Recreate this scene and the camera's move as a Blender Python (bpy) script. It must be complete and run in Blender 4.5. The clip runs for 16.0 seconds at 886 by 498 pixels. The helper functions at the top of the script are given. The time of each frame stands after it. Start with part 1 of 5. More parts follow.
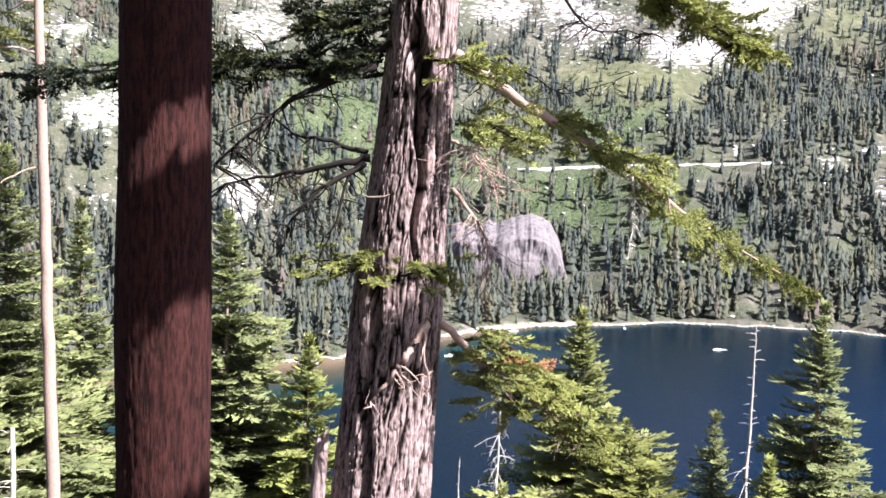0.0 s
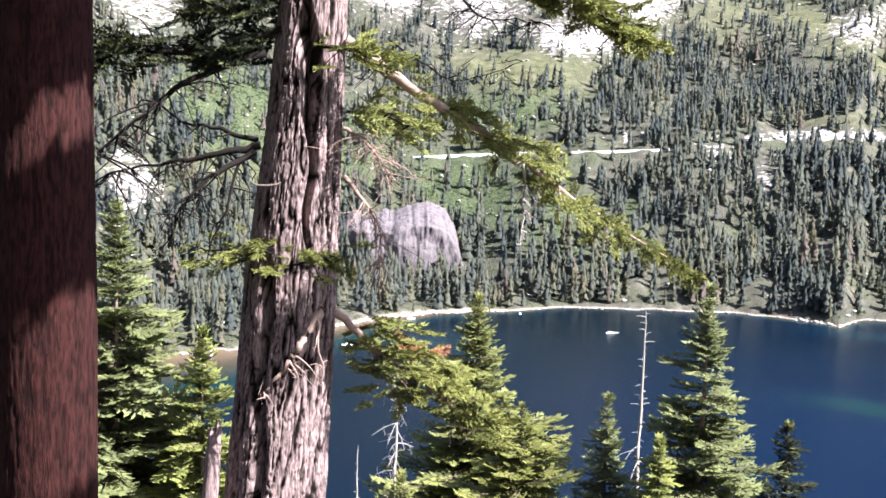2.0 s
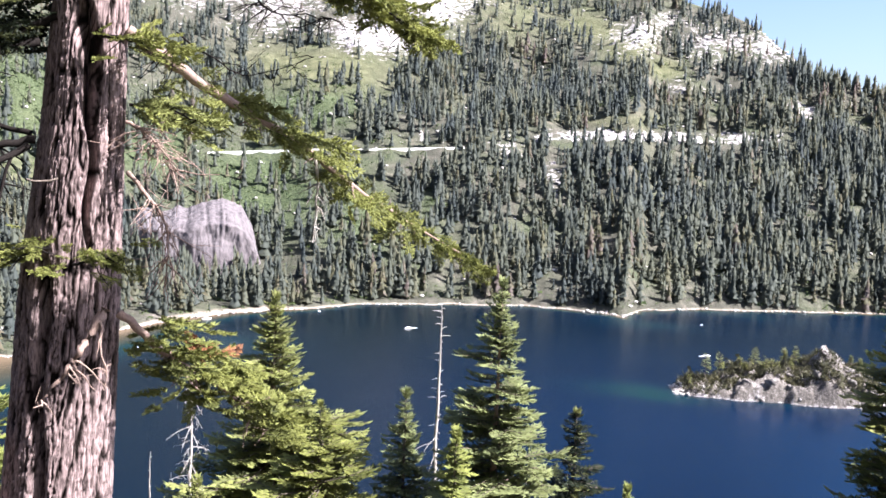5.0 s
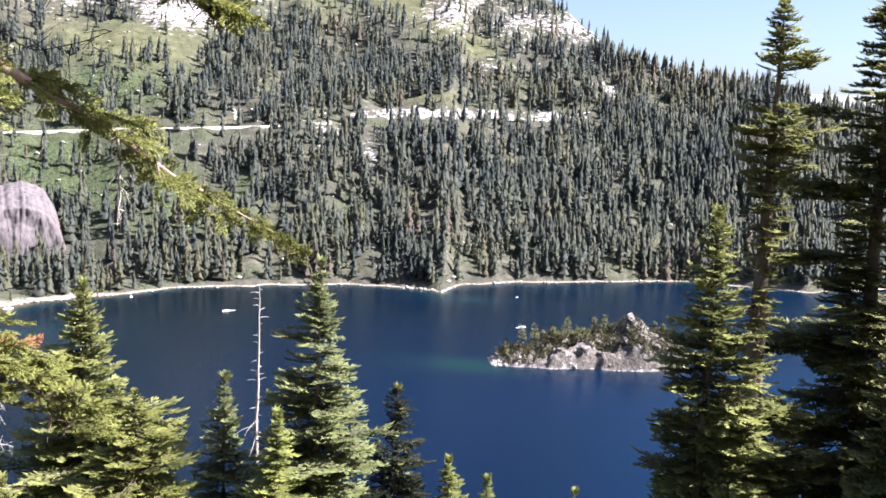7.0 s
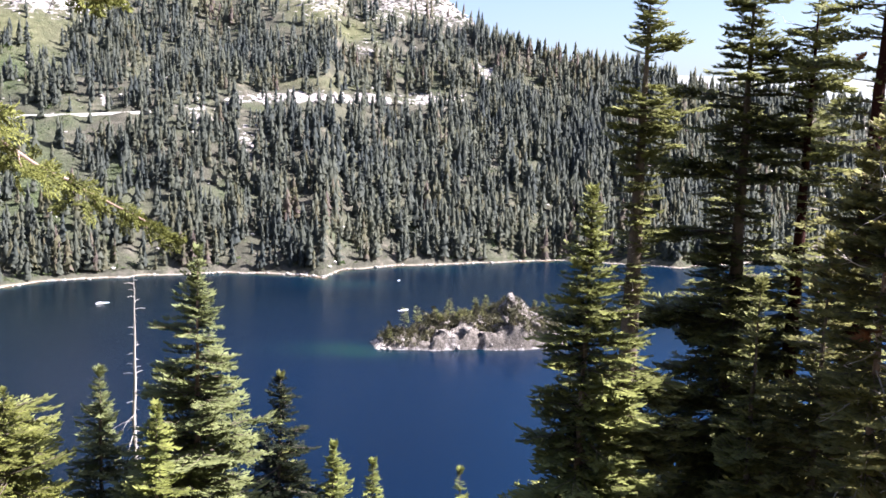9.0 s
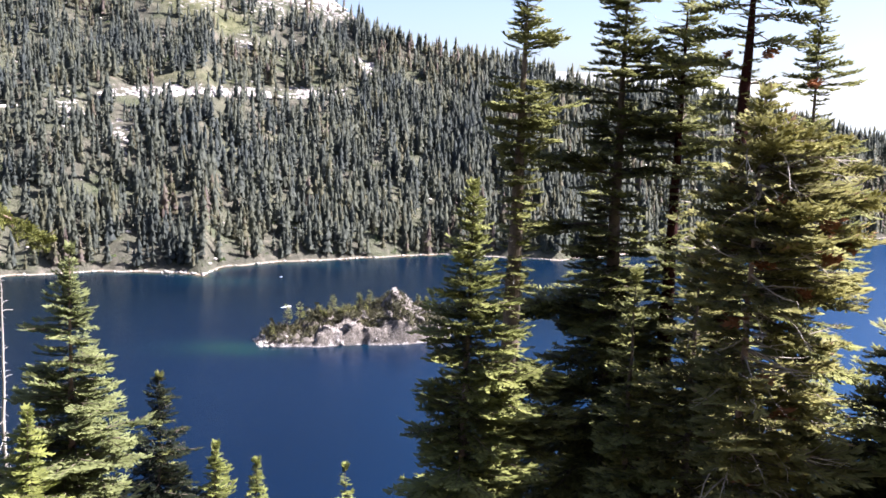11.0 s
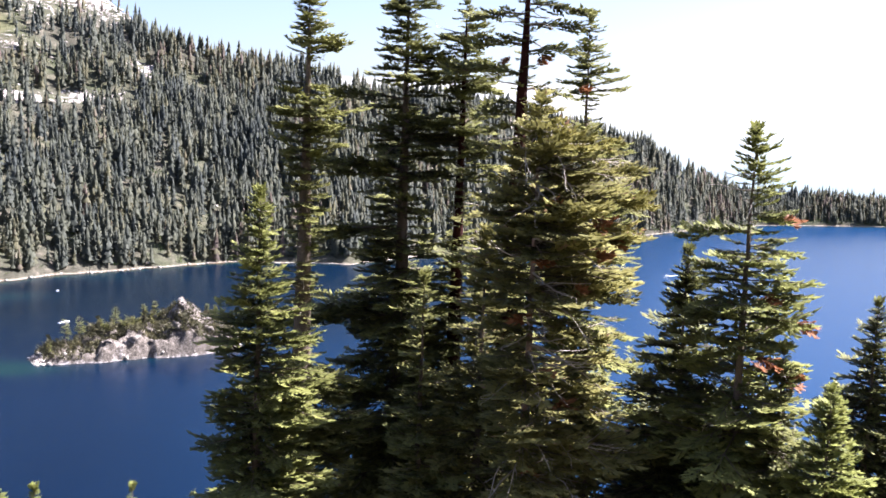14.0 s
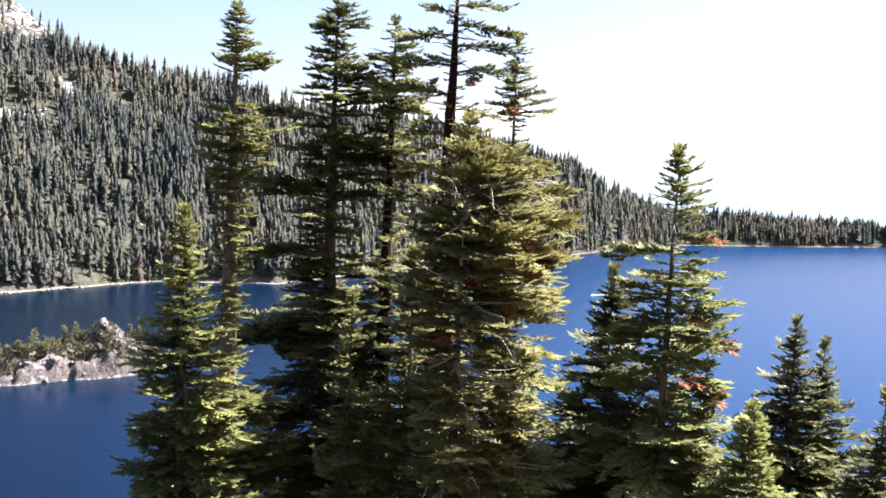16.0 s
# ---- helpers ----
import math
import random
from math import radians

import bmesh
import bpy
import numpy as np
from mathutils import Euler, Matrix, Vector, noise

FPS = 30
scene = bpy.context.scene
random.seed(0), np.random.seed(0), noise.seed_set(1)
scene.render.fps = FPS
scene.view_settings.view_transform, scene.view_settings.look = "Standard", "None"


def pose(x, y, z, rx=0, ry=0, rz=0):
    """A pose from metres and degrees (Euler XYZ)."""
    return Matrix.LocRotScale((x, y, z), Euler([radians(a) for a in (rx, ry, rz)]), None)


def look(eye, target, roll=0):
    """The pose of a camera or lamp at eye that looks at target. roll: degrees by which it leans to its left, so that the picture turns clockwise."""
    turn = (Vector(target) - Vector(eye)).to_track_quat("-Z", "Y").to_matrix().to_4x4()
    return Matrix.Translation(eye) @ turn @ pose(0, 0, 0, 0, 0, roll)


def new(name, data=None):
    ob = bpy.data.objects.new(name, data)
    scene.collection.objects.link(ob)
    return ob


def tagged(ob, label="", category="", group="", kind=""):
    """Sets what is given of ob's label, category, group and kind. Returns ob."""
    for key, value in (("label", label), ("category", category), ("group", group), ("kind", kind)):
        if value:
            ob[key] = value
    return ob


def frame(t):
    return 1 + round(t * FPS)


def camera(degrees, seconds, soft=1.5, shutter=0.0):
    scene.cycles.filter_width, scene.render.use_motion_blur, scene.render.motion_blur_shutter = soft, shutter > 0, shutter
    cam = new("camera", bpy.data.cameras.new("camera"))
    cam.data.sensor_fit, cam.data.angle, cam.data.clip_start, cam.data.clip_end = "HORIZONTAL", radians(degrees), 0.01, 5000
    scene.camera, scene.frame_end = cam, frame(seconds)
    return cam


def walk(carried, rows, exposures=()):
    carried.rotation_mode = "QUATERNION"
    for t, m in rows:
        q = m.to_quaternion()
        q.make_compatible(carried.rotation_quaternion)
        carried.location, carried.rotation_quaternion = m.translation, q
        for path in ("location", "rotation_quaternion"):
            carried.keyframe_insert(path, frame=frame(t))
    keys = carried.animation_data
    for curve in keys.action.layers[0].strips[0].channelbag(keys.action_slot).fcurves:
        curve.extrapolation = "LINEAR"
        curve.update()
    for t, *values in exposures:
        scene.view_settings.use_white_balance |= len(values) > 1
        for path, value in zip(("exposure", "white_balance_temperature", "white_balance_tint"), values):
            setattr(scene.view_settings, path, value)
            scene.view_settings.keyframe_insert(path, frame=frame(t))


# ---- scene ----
# A wooded overlook above a mountain lake: a hand-held camera pans to the right on an arm of 0.4 m.
EYE = 178.0                       # height of the eye over the lake, in metres
cam = camera(47.07, 16.0, 1.6)
ROWS = [
    (0.0, 0.000, 0.000, 0.000, 83.71, -2.05, 0.23),
    (0.5, 0.010, -0.000, -0.001, 83.54, -2.04, -1.19),
    (1.0, 0.018, -0.001, -0.003, 83.25, -2.07, -2.41),
    (1.5, 0.030, -0.002, -0.003, 83.25, -1.95, -4.14),
    (2.0, 0.041, -0.002, -0.003, 83.24, -2.02, -5.64),
    (2.5, 0.053, -0.004, -0.003, 83.35, -2.16, -7.39),
    (3.0, 0.064, -0.005, -0.000, 83.71, -2.06, -9.11),
    (3.5, 0.077, -0.008, -0.001, 83.62, -2.51, -10.94),
    (5.8, 0.143, -0.028, -0.005, 83.20, -2.66, -21.00),
    (6.0, 0.151, -0.031, -0.005, 83.05, -2.66, -22.11),
    (6.5, 0.165, -0.037, -0.005, 82.96, -2.27, -24.35),
    (7.0, 0.184, -0.046, -0.006, 82.80, -2.60, -27.22),
    (7.5, 0.199, -0.055, -0.010, 82.22, -2.33, -29.90),
    (8.0, 0.210, -0.062, -0.012, 82.00, -2.02, -31.77),
    (8.2, 0.213, -0.064, -0.012, 82.05, -2.02, -32.30),
    (10.3, 0.245, -0.086, -0.011, 82.11, -2.04, -37.75),
    (10.5, 0.249, -0.089, -0.011, 82.11, -2.04, -38.60),
    (11.0, 0.260, -0.098, -0.011, 82.12, -2.28, -40.66),
    (11.5, 0.269, -0.107, -0.013, 81.86, -2.32, -42.48),
    (12.0, 0.280, -0.117, -0.014, 81.75, -2.21, -44.62),
    (12.5, 0.290, -0.128, -0.013, 81.80, -2.24, -46.76),
    (13.0, 0.299, -0.138, -0.013, 81.90, -2.03, -48.73),
    (13.5, 0.307, -0.147, -0.011, 82.12, -2.09, -50.44),
    (14.0, 0.316, -0.158, -0.006, 82.84, -2.26, -52.53),
    (14.5, 0.319, -0.161, -0.004, 83.16, -2.56, -53.12),
    (15.0, 0.321, -0.164, -0.004, 83.16, -2.46, -53.73),
    (15.5, 0.327, -0.172, -0.001, 83.60, -2.63, -55.06),
    (16.0, 0.333, -0.180, 0.003, 84.11, -2.76, -56.51),
]
walk(cam, [(t, pose(x, y, EYE + z, rx, ry, rz)) for t, x, y, z, rx, ry, rz in ROWS], [(0.0, 2.00, 5980, 15), (3.5, 2.02, 5920, 15), (7.0, 1.93, 6050, 17), (12.0, 2.02, 6150, 20), (16.0, 2.10, 6200, 20)])

# ---- light ----
SUN_AZ, SUN_EL = 121.0, 47.0      # degrees clockwise from +y, and above the horizon
world = bpy.data.worlds.new("sky")
scene.world = world
world.use_nodes = True
wt = world.node_tree
sky = wt.nodes.new("ShaderNodeTexSky")
sky.sky_type, sky.sun_disc = "NISHITA", False
sky.sun_elevation, sky.sun_rotation = radians(SUN_EL), radians(SUN_AZ)
sky.altitude, sky.air_density, sky.dust_density, sky.ozone_density = 1900, 0.8, 8.0, 1.0
wt.nodes["Background"].inputs[1].default_value = 0.065
wt.links.new(sky.outputs[0], wt.nodes["Background"].inputs[0])
sun = new("sun", bpy.data.lights.new("sun", "SUN"))
sun.data.energy, sun.data.angle, sun.data.color = 5.0, radians(0.53), (1.0, 0.962, 0.90)
sun.matrix_world = look((math.sin(radians(SUN_AZ)) * 60, math.cos(radians(SUN_AZ)) * 60, 178 + 60 * math.tan(radians(SUN_EL))), (0, 0, 178))


# ---- small tools ----
def spot(az, el, d):
    """The place d metres off (on the level), az degrees clockwise from +y, el degrees above the eye."""
    return Vector((d * math.sin(radians(az)), d * math.cos(radians(az)), EYE + d * math.tan(radians(el))))


LATTICE = np.random.RandomState(5).rand(256, 256)


def vnoise(x, y, wrap=0):
    """Smooth lattice noise, 0 to 1; wrap: the whole number of cells after which x repeats."""
    xi, yi = np.floor(x).astype(int), np.floor(y).astype(int)
    fx, fy = x - xi, y - yi
    fx, fy = fx * fx * (3 - 2 * fx), fy * fy * (3 - 2 * fy)
    x0, x1 = (xi % wrap, (xi + 1) % wrap) if wrap else (xi, xi + 1)
    x0, x1, y0, y1 = x0 & 255, x1 & 255, yi & 255, (yi + 1) & 255
    a = LATTICE[x0, y0] * (1 - fx) + LATTICE[x1, y0] * fx
    b = LATTICE[x0, y1] * (1 - fx) + LATTICE[x1, y1] * fx
    return a * (1 - fy) + b * fy


def fbm(x, y, octaves=4):
    total, amp, size = 0.0, 1.0, 0.0
    for k in range(octaves):
        total = total + amp * (vnoise(x * 2 ** k + 17.3 * k, y * 2 ** k + 41.7 * k) - 0.5)
        size += amp
        amp *= 0.5
    return total / size * 2


def step01(a, b, x):
    u = np.clip((x - a) / (b - a), 0, 1)
    return u * u * (3 - 2 * u)


def np_mesh(name, verts, faces, material, smooth=False, attrs=None):
    """A mesh from arrays: verts n x 3, faces m x 3 or m x 4 corner numbers, and floats per vertex."""
    verts, faces = np.asarray(verts, np.float32), np.asarray(faces, np.int32)
    me = bpy.data.meshes.new(name)
    k = faces.shape[1]
    me.vertices.add(len(verts))
    me.vertices.foreach_set("co", verts.ravel())
    me.loops.add(faces.size)
    me.loops.foreach_set("vertex_index", faces.ravel())
    me.polygons.add(len(faces))
    me.polygons.foreach_set("loop_start", np.arange(0, faces.size, k, dtype=np.int32))
    me.polygons.foreach_set("loop_total", np.full(len(faces), k, np.int32))
    if smooth:
        me.polygons.foreach_set("use_smooth", np.ones(len(faces), bool))
    for key, values in (attrs or {}).items():
        me.attributes.new(key, "FLOAT", "POINT").data.foreach_set("value", np.asarray(values, np.float32))
    me.materials.append(material)
    me.update(calc_edges=True)
    me.validate()
    return me


def part(name, me, parent, label=""):
    """One mesh as ONE object under a thing or a part."""
    ob = new(name, me)
    ob.parent = parent
    if label:
        tagged(ob, label)
    return ob


def thing(name, base, label, category, group=""):
    """The Empty at a thing's base."""
    ob = new(name)
    ob.location = base
    ob.empty_display_size = 0.2
    return tagged(ob, label, category, group)


class Pile:
    """Gathers vertices and triangles of one mesh."""

    def __init__(self):
        self.v, self.f, self.n, self.tone = [], [], 0, []

    def add(self, v, f, tone=0.5):
        self.v.append(np.asarray(v))
        self.f.append(np.asarray(f) + self.n)
        self.tone.append(np.zeros(len(v)) + tone)
        self.n += len(v)

    def mesh(self, name, material, smooth=False, origin=None):
        v = np.concatenate(self.v)
        if origin is not None:
            v = v - np.array(origin)
        return np_mesh(name, v, np.concatenate(self.f), material, smooth, {"tone": np.concatenate(self.tone)})


def tube(points, r0, r1, sides=6, taper=1.0):
    """A tapering round limb along points: vertices and triangles."""
    p = np.array([tuple(q) for q in points], float)
    n = len(p)
    tang = np.gradient(p, axis=0)
    tang /= np.linalg.norm(tang, axis=1)[:, None] + 1e-9
    ref = np.where(np.abs(tang[:, 2:3]) > 0.8, [[1.0, 0, 0]], [[0, 0, 1.0]])
    a = np.cross(tang, ref)
    a /= np.linalg.norm(a, axis=1)[:, None]
    b = np.cross(tang, a)
    r = r0 + (r1 - r0) * np.linspace(0, 1, n) ** taper
    ang = np.linspace(0, 2 * np.pi, sides, endpoint=False)
    ring = a[:, None] * np.cos(ang)[None, :, None] + b[:, None] * np.sin(ang)[None, :, None]
    v = (p[:, None] + ring * r[:, None, None]).reshape(-1, 3)
    i, j = np.meshgrid(np.arange(n - 1), np.arange(sides), indexing="ij")
    q = np.stack([i * sides + j, i * sides + (j + 1) % sides, (i + 1) * sides + (j + 1) % sides, (i + 1) * sides + j], -1).reshape(-1, 4)
    return v, np.concatenate([q[:, [0, 1, 2]], q[:, [0, 2, 3]]])


def bend(points, steps, rng, wobble=0.0):
    """A smooth line through a few points, with a little wobble."""
    p = np.array([tuple(q) for q in points], float)
    n = len(p)
    t = np.linspace(0, n - 1, steps)
    i = np.clip(np.floor(t).astype(int), 0, n - 2)
    u = (t - i)[:, None]
    p0, p1, p2, p3 = p[np.maximum(i - 1, 0)], p[i], p[i + 1], p[np.minimum(i + 2, n - 1)]
    out = 0.5 * (2 * p1 + (p2 - p0) * u + (2 * p0 - 5 * p1 + 4 * p2 - p3) * u ** 2 + (3 * p1 - p0 - 3 * p2 + p3) * u ** 3)
    if wobble:
        out[1:-1] += rng.normal(0, wobble, (steps - 2, 3))
    return out


# ---- materials ----
def material(name, rough=0.8):
    m = bpy.data.materials.new(name)
    m.use_nodes = True
    b = m.node_tree.nodes["Principled BSDF"]
    b.inputs["Roughness"].default_value = rough
    return m, m.node_tree, b


def node(tree, kind, ins=None):
    n = tree.nodes.new(kind)
    for key, value in (ins or {}).items():
        if isinstance(value, bpy.types.NodeSocket):
            tree.links.new(value, n.inputs[key])
        else:
            n.inputs[key].default_value = value
    return n


def attribute(tree, key):
    n = tree.nodes.new("ShaderNodeAttribute")
    n.attribute_name = key
    return n.outputs["Fac"]


def ramp(tree, value, stops):
    n = tree.nodes.new("ShaderNodeValToRGB")
    tree.links.new(value, n.inputs[0])
    while len(n.color_ramp.elements) < len(stops):
        n.color_ramp.elements.new(0.5)
    for e, (p, c) in zip(n.color_ramp.elements, stops):
        e.position = p
        e.color = (*c, 1) if len(c) == 3 else c
    return n.outputs[0]


def blend(tree, fac, a, b, mode="MIX"):
    n = tree.nodes.new("ShaderNodeMix")
    n.data_type, n.blend_type = "RGBA", mode
    for key, value in ((0, fac), (6, a), (7, b)):
        if isinstance(value, bpy.types.NodeSocket):
            tree.links.new(value, n.inputs[key])
        elif key == 0:
            n.inputs[0].default_value = value
        else:
            n.inputs[key].default_value = (*value, 1)
    return n.outputs[2]


def maths(tree, op, a, b=0.0, clamp=False):
    n = tree.nodes.new("ShaderNodeMath")
    n.operation, n.use_clamp = op, clamp
    for key, value in ((0, a), (1, b)):
        if isinstance(value, bpy.types.NodeSocket):
            tree.links.new(value, n.inputs[key])
        else:
            n.inputs[key].default_value = value
    return n.outputs[0]


def coords(tree, scale=(1, 1, 1), source="Object"):
    tc = tree.nodes.new("ShaderNodeTexCoord")
    return node(tree, "ShaderNodeMapping", {"Vector": tc.outputs[source], "Scale": scale}).outputs[0]


def noise_out(tree, vec, scale, detail=4.0, rough=0.55):
    return node(tree, "ShaderNodeTexNoise", {"Vector": vec, "Scale": scale, "Detail": detail, "Roughness": rough}).outputs[0]


def bump(tree, height, strength, distance, bsdf):
    n = node(tree, "ShaderNodeBump", {"Height": height, "Strength": strength, "Distance": distance})
    tree.links.new(n.outputs[0], bsdf.inputs["Normal"])


def needle_material(name, dark, light, through_share=0.35, dead=(0.20, 0.13, 0.08), wood=False, dead_at=0.97):
    """Conifer needles: leaves that let some light through, mottled clump by clump."""
    m, t, b = material(name, 0.55)
    geo = t.nodes.new("ShaderNodeNewGeometry")
    tone = attribute(t, "tone")
    mixv = maths(t, "ADD", maths(t, "MULTIPLY", geo.outputs["Random Per Island"], 0.22), maths(t, "MULTIPLY", tone, 0.74))
    if wood:
        mixv = maths(t, "ADD", maths(t, "MULTIPLY", geo.outputs["Random Per Island"], 0.18), maths(t, "MULTIPLY", tone, 0.82))
        mid = tuple(0.5 * (p + q) for p, q in zip(dark, light))
        col = ramp(t, mixv, [(0.05, dark), (0.35, mid), (0.62, light), (0.80, (light[0] * 1.15, light[1], light[2] * 0.75)), (0.90, dead)])
    else:
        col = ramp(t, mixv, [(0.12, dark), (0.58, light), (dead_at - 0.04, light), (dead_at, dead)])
    col = blend(t, maths(t, "MULTIPLY", noise_out(t, coords(t), 0.9, 3), 0.35), col, dark, "MIX")
    t.links.new(col, b.inputs["Base Color"])
    b.inputs["Specular IOR Level"].default_value = 0.12
    tr = node(t, "ShaderNodeBsdfTranslucent", {"Color": col})
    mx = node(t, "ShaderNodeMixShader", {0: through_share, 1: b.outputs[0], 2: tr.outputs[0]})
    t.links.new(mx.outputs[0], t.nodes["Material Output"].inputs[0])
    return m


def bark_material(name, dark, light, scale=1.0, strength=0.8, grooved=False):
    m, t, b = material(name, 0.9)
    v = coords(t, (1, 1, 0.16))
    plates = noise_out(t, v, 40 * scale, 5, 0.65)
    fine = noise_out(t, v, 120 * scale, 4, 0.6)
    patch = noise_out(t, coords(t), 2.2 * scale, 3)
    col = ramp(t, plates, [(0.36, dark), (0.56, light)])
    col = blend(t, maths(t, "MULTIPLY", fine, 0.4), col, dark)
    col = blend(t, maths(t, "MULTIPLY", patch, 0.5), col, tuple(0.8 * c for c in light), "MIX")
    if grooved:
        col = blend(t, attribute(t, "groove"), col, tuple(0.35 * c for c in dark))
    t.links.new(col, b.inputs["Base Color"])
    b.inputs["Specular IOR Level"].default_value = 0.15
    h = maths(t, "ADD", plates, maths(t, "MULTIPLY", fine, 0.4))
    bump(t, h, strength, 0.02, b)
    return m


FIR = needle_material("fir_needles", (0.024, 0.034, 0.016), (0.325, 0.34, 0.112), 0.24)
FIR_PALE = needle_material("silver_fir_needles", (0.036, 0.050, 0.026), (0.295, 0.32, 0.135), 0.28)
FIR_OLD = needle_material("olive_fir_needles", (0.028, 0.032, 0.016), (0.375, 0.35, 0.125), 0.26, (0.36, 0.23, 0.15), dead_at=0.81)
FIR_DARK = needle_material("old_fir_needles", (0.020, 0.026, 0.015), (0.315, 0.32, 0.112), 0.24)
FIR_YOUNG = needle_material("young_fir_needles", (0.05, 0.07, 0.028), (0.33, 0.35, 0.10), 0.25)
MOSSY = needle_material("hemlock_needles", (0.034, 0.044, 0.016), (0.29, 0.30, 0.085), 0.25)
RUSTY = needle_material("dead_needles", (0.15, 0.055, 0.025), (0.42, 0.19, 0.09), 0.2, (0.30, 0.15, 0.08))
# Distance haze is painted in: the dark tones are lifted and blued.
FOREST = needle_material("hazy_forest_needles", (0.070, 0.084, 0.085), (0.152, 0.160, 0.116), 0.5, (0.20, 0.155, 0.135), True)
SCRUB = needle_material("island_scrub", (0.048, 0.048, 0.030), (0.165, 0.152, 0.085), 0.3, (0.18, 0.14, 0.10), True)
SHRUB = needle_material("brush_leaves", (0.040, 0.068, 0.030), (0.125, 0.158, 0.062), 0.35, (0.12, 0.12, 0.06))
BARK_OLD = bark_material("old_fir_bark", (0.018, 0.010, 0.008), (0.45, 0.33, 0.315), grooved=True)
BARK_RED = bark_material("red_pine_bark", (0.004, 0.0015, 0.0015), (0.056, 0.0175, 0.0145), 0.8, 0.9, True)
BARK_THIN = bark_material("pale_pine_bark", (0.20, 0.13, 0.105), (0.42, 0.30, 0.25), 2.0, 0.3)
BARK_FIR = bark_material("grey_fir_bark", (0.045, 0.033, 0.026), (0.22, 0.175, 0.145), 1.2, 0.6)
DEADWOOD = bark_material("bleached_dead_wood", (0.20, 0.16, 0.14), (0.62, 0.56, 0.50), 1.6, 0.4)
TWIG = bark_material("dark_dead_twigs", (0.006, 0.0045, 0.004), (0.022, 0.017, 0.015), 2.0, 0.3)


def rock_material(name, pale, grey, scale, drawn=1.0):
    m, t, b = material(name, 0.9)
    v = coords(t, (1, 1, drawn))
    big, fine = noise_out(t, v, 0.22 * scale, 6, 0.62), noise_out(t, v, 1.6 * scale, 5, 0.65)
    col = ramp(t, big, [(0.34, grey), (0.58, pale)])
    col = blend(t, maths(t, "MULTIPLY", fine, 0.6), col, tuple(0.55 * c for c in grey))
    t.links.new(col, b.inputs["Base Color"])
    bump(t, maths(t, "ADD", big, maths(t, "MULTIPLY", fine, 0.5)), 1.0, 1.2 / scale, b)
    return m


ISLAND_ROCK = rock_material("grey_island_rock", (0.34, 0.30, 0.275), (0.12, 0.102, 0.092), 2.4)
GRANITE = rock_material("white_granite", (0.72, 0.67, 0.62), (0.36, 0.32, 0.30), 1.0)
CLIFF = rock_material("purple_grey_cliff", (0.215, 0.182, 0.186), (0.095, 0.079, 0.086), 0.9, 0.6)


def island_material():
    """Grey-brown rock with bleached granite where the rock share is high."""
    m, t, b = material("island_ground", 0.95)
    v = coords(t)
    n1, n2 = noise_out(t, v, 0.16, 6, 0.7), noise_out(t, v, 0.7, 5, 0.65)
    grey = ramp(t, n2, [(0.30, (0.060, 0.052, 0.042)), (0.52, (0.150, 0.128, 0.112)), (0.72, (0.30, 0.265, 0.245))])
    pale = ramp(t, n2, [(0.30, (0.26, 0.225, 0.21)), (0.60, (0.50, 0.455, 0.435))])
    share = maths(t, "MULTIPLY", maths(t, "SUBTRACT", maths(t, "ADD", attribute(t, "rock"), maths(t, "MULTIPLY", n1, 2.6)), 2.35), 4.0, True)
    t.links.new(blend(t, share, grey, pale), b.inputs["Base Color"])
    bump(t, maths(t, "ADD", n1, n2), 1.0, 1.5, b)
    return m


ISLAND_GROUND = island_material()


def ground_material():
    m, t, b = material("mountain_ground", 0.95)
    v = coords(t)
    attr = {k: attribute(t, k) for k in ("rock", "brush", "grass", "sand")}
    n1, n2, n3 = noise_out(t, v, 0.012, 6, 0.6), noise_out(t, v, 0.07, 6, 0.65), noise_out(t, v, 0.35, 5, 0.65)
    duff = ramp(t, n2, [(0.30, (0.055, 0.055, 0.043)), (0.54, (0.095, 0.090, 0.070)), (0.76, (0.20, 0.172, 0.145))])
    green = ramp(t, n3, [(0.34, (0.020, 0.032, 0.017)), (0.64, (0.112, 0.132, 0.068))])
    straw = ramp(t, n2, [(0.30, (0.070, 0.076, 0.040)), (0.65, (0.155, 0.152, 0.085))])
    pale = ramp(t, n3, [(0.30, (0.20, 0.175, 0.175)), (0.47, (0.38, 0.345, 0.34)), (0.68, (0.54, 0.495, 0.475))])
    sand = ramp(t, n3, [(0.3, (0.24, 0.19, 0.145)), (0.6, (0.38, 0.325, 0.27))])
    col = blend(t, maths(t, "MULTIPLY", maths(t, "SUBTRACT", n1, 0.50), 4.0, True), duff, green)
    col = blend(t, attr["brush"], col, green)
    col = blend(t, attr["grass"], col, straw)
    n4 = noise_out(t, coords(t, (1, 1, 2.2)), 0.085, 8, 0.74)
    speck = maths(t, "MULTIPLY", maths(t, "SUBTRACT", maths(t, "ADD", maths(t, "MULTIPLY", attr["rock"], 1.9), maths(t, "MULTIPLY", n4, 7.0)), 4.85), 4.0, True)
    col = blend(t, speck, col, pale)
    col = blend(t, attr["sand"], col, sand)
    t.links.new(col, b.inputs["Base Color"])
    b.inputs["Specular IOR Level"].default_value = 0.1
    bump(t, n3, 1.0, 2.0, b)
    return m


GROUND = ground_material()


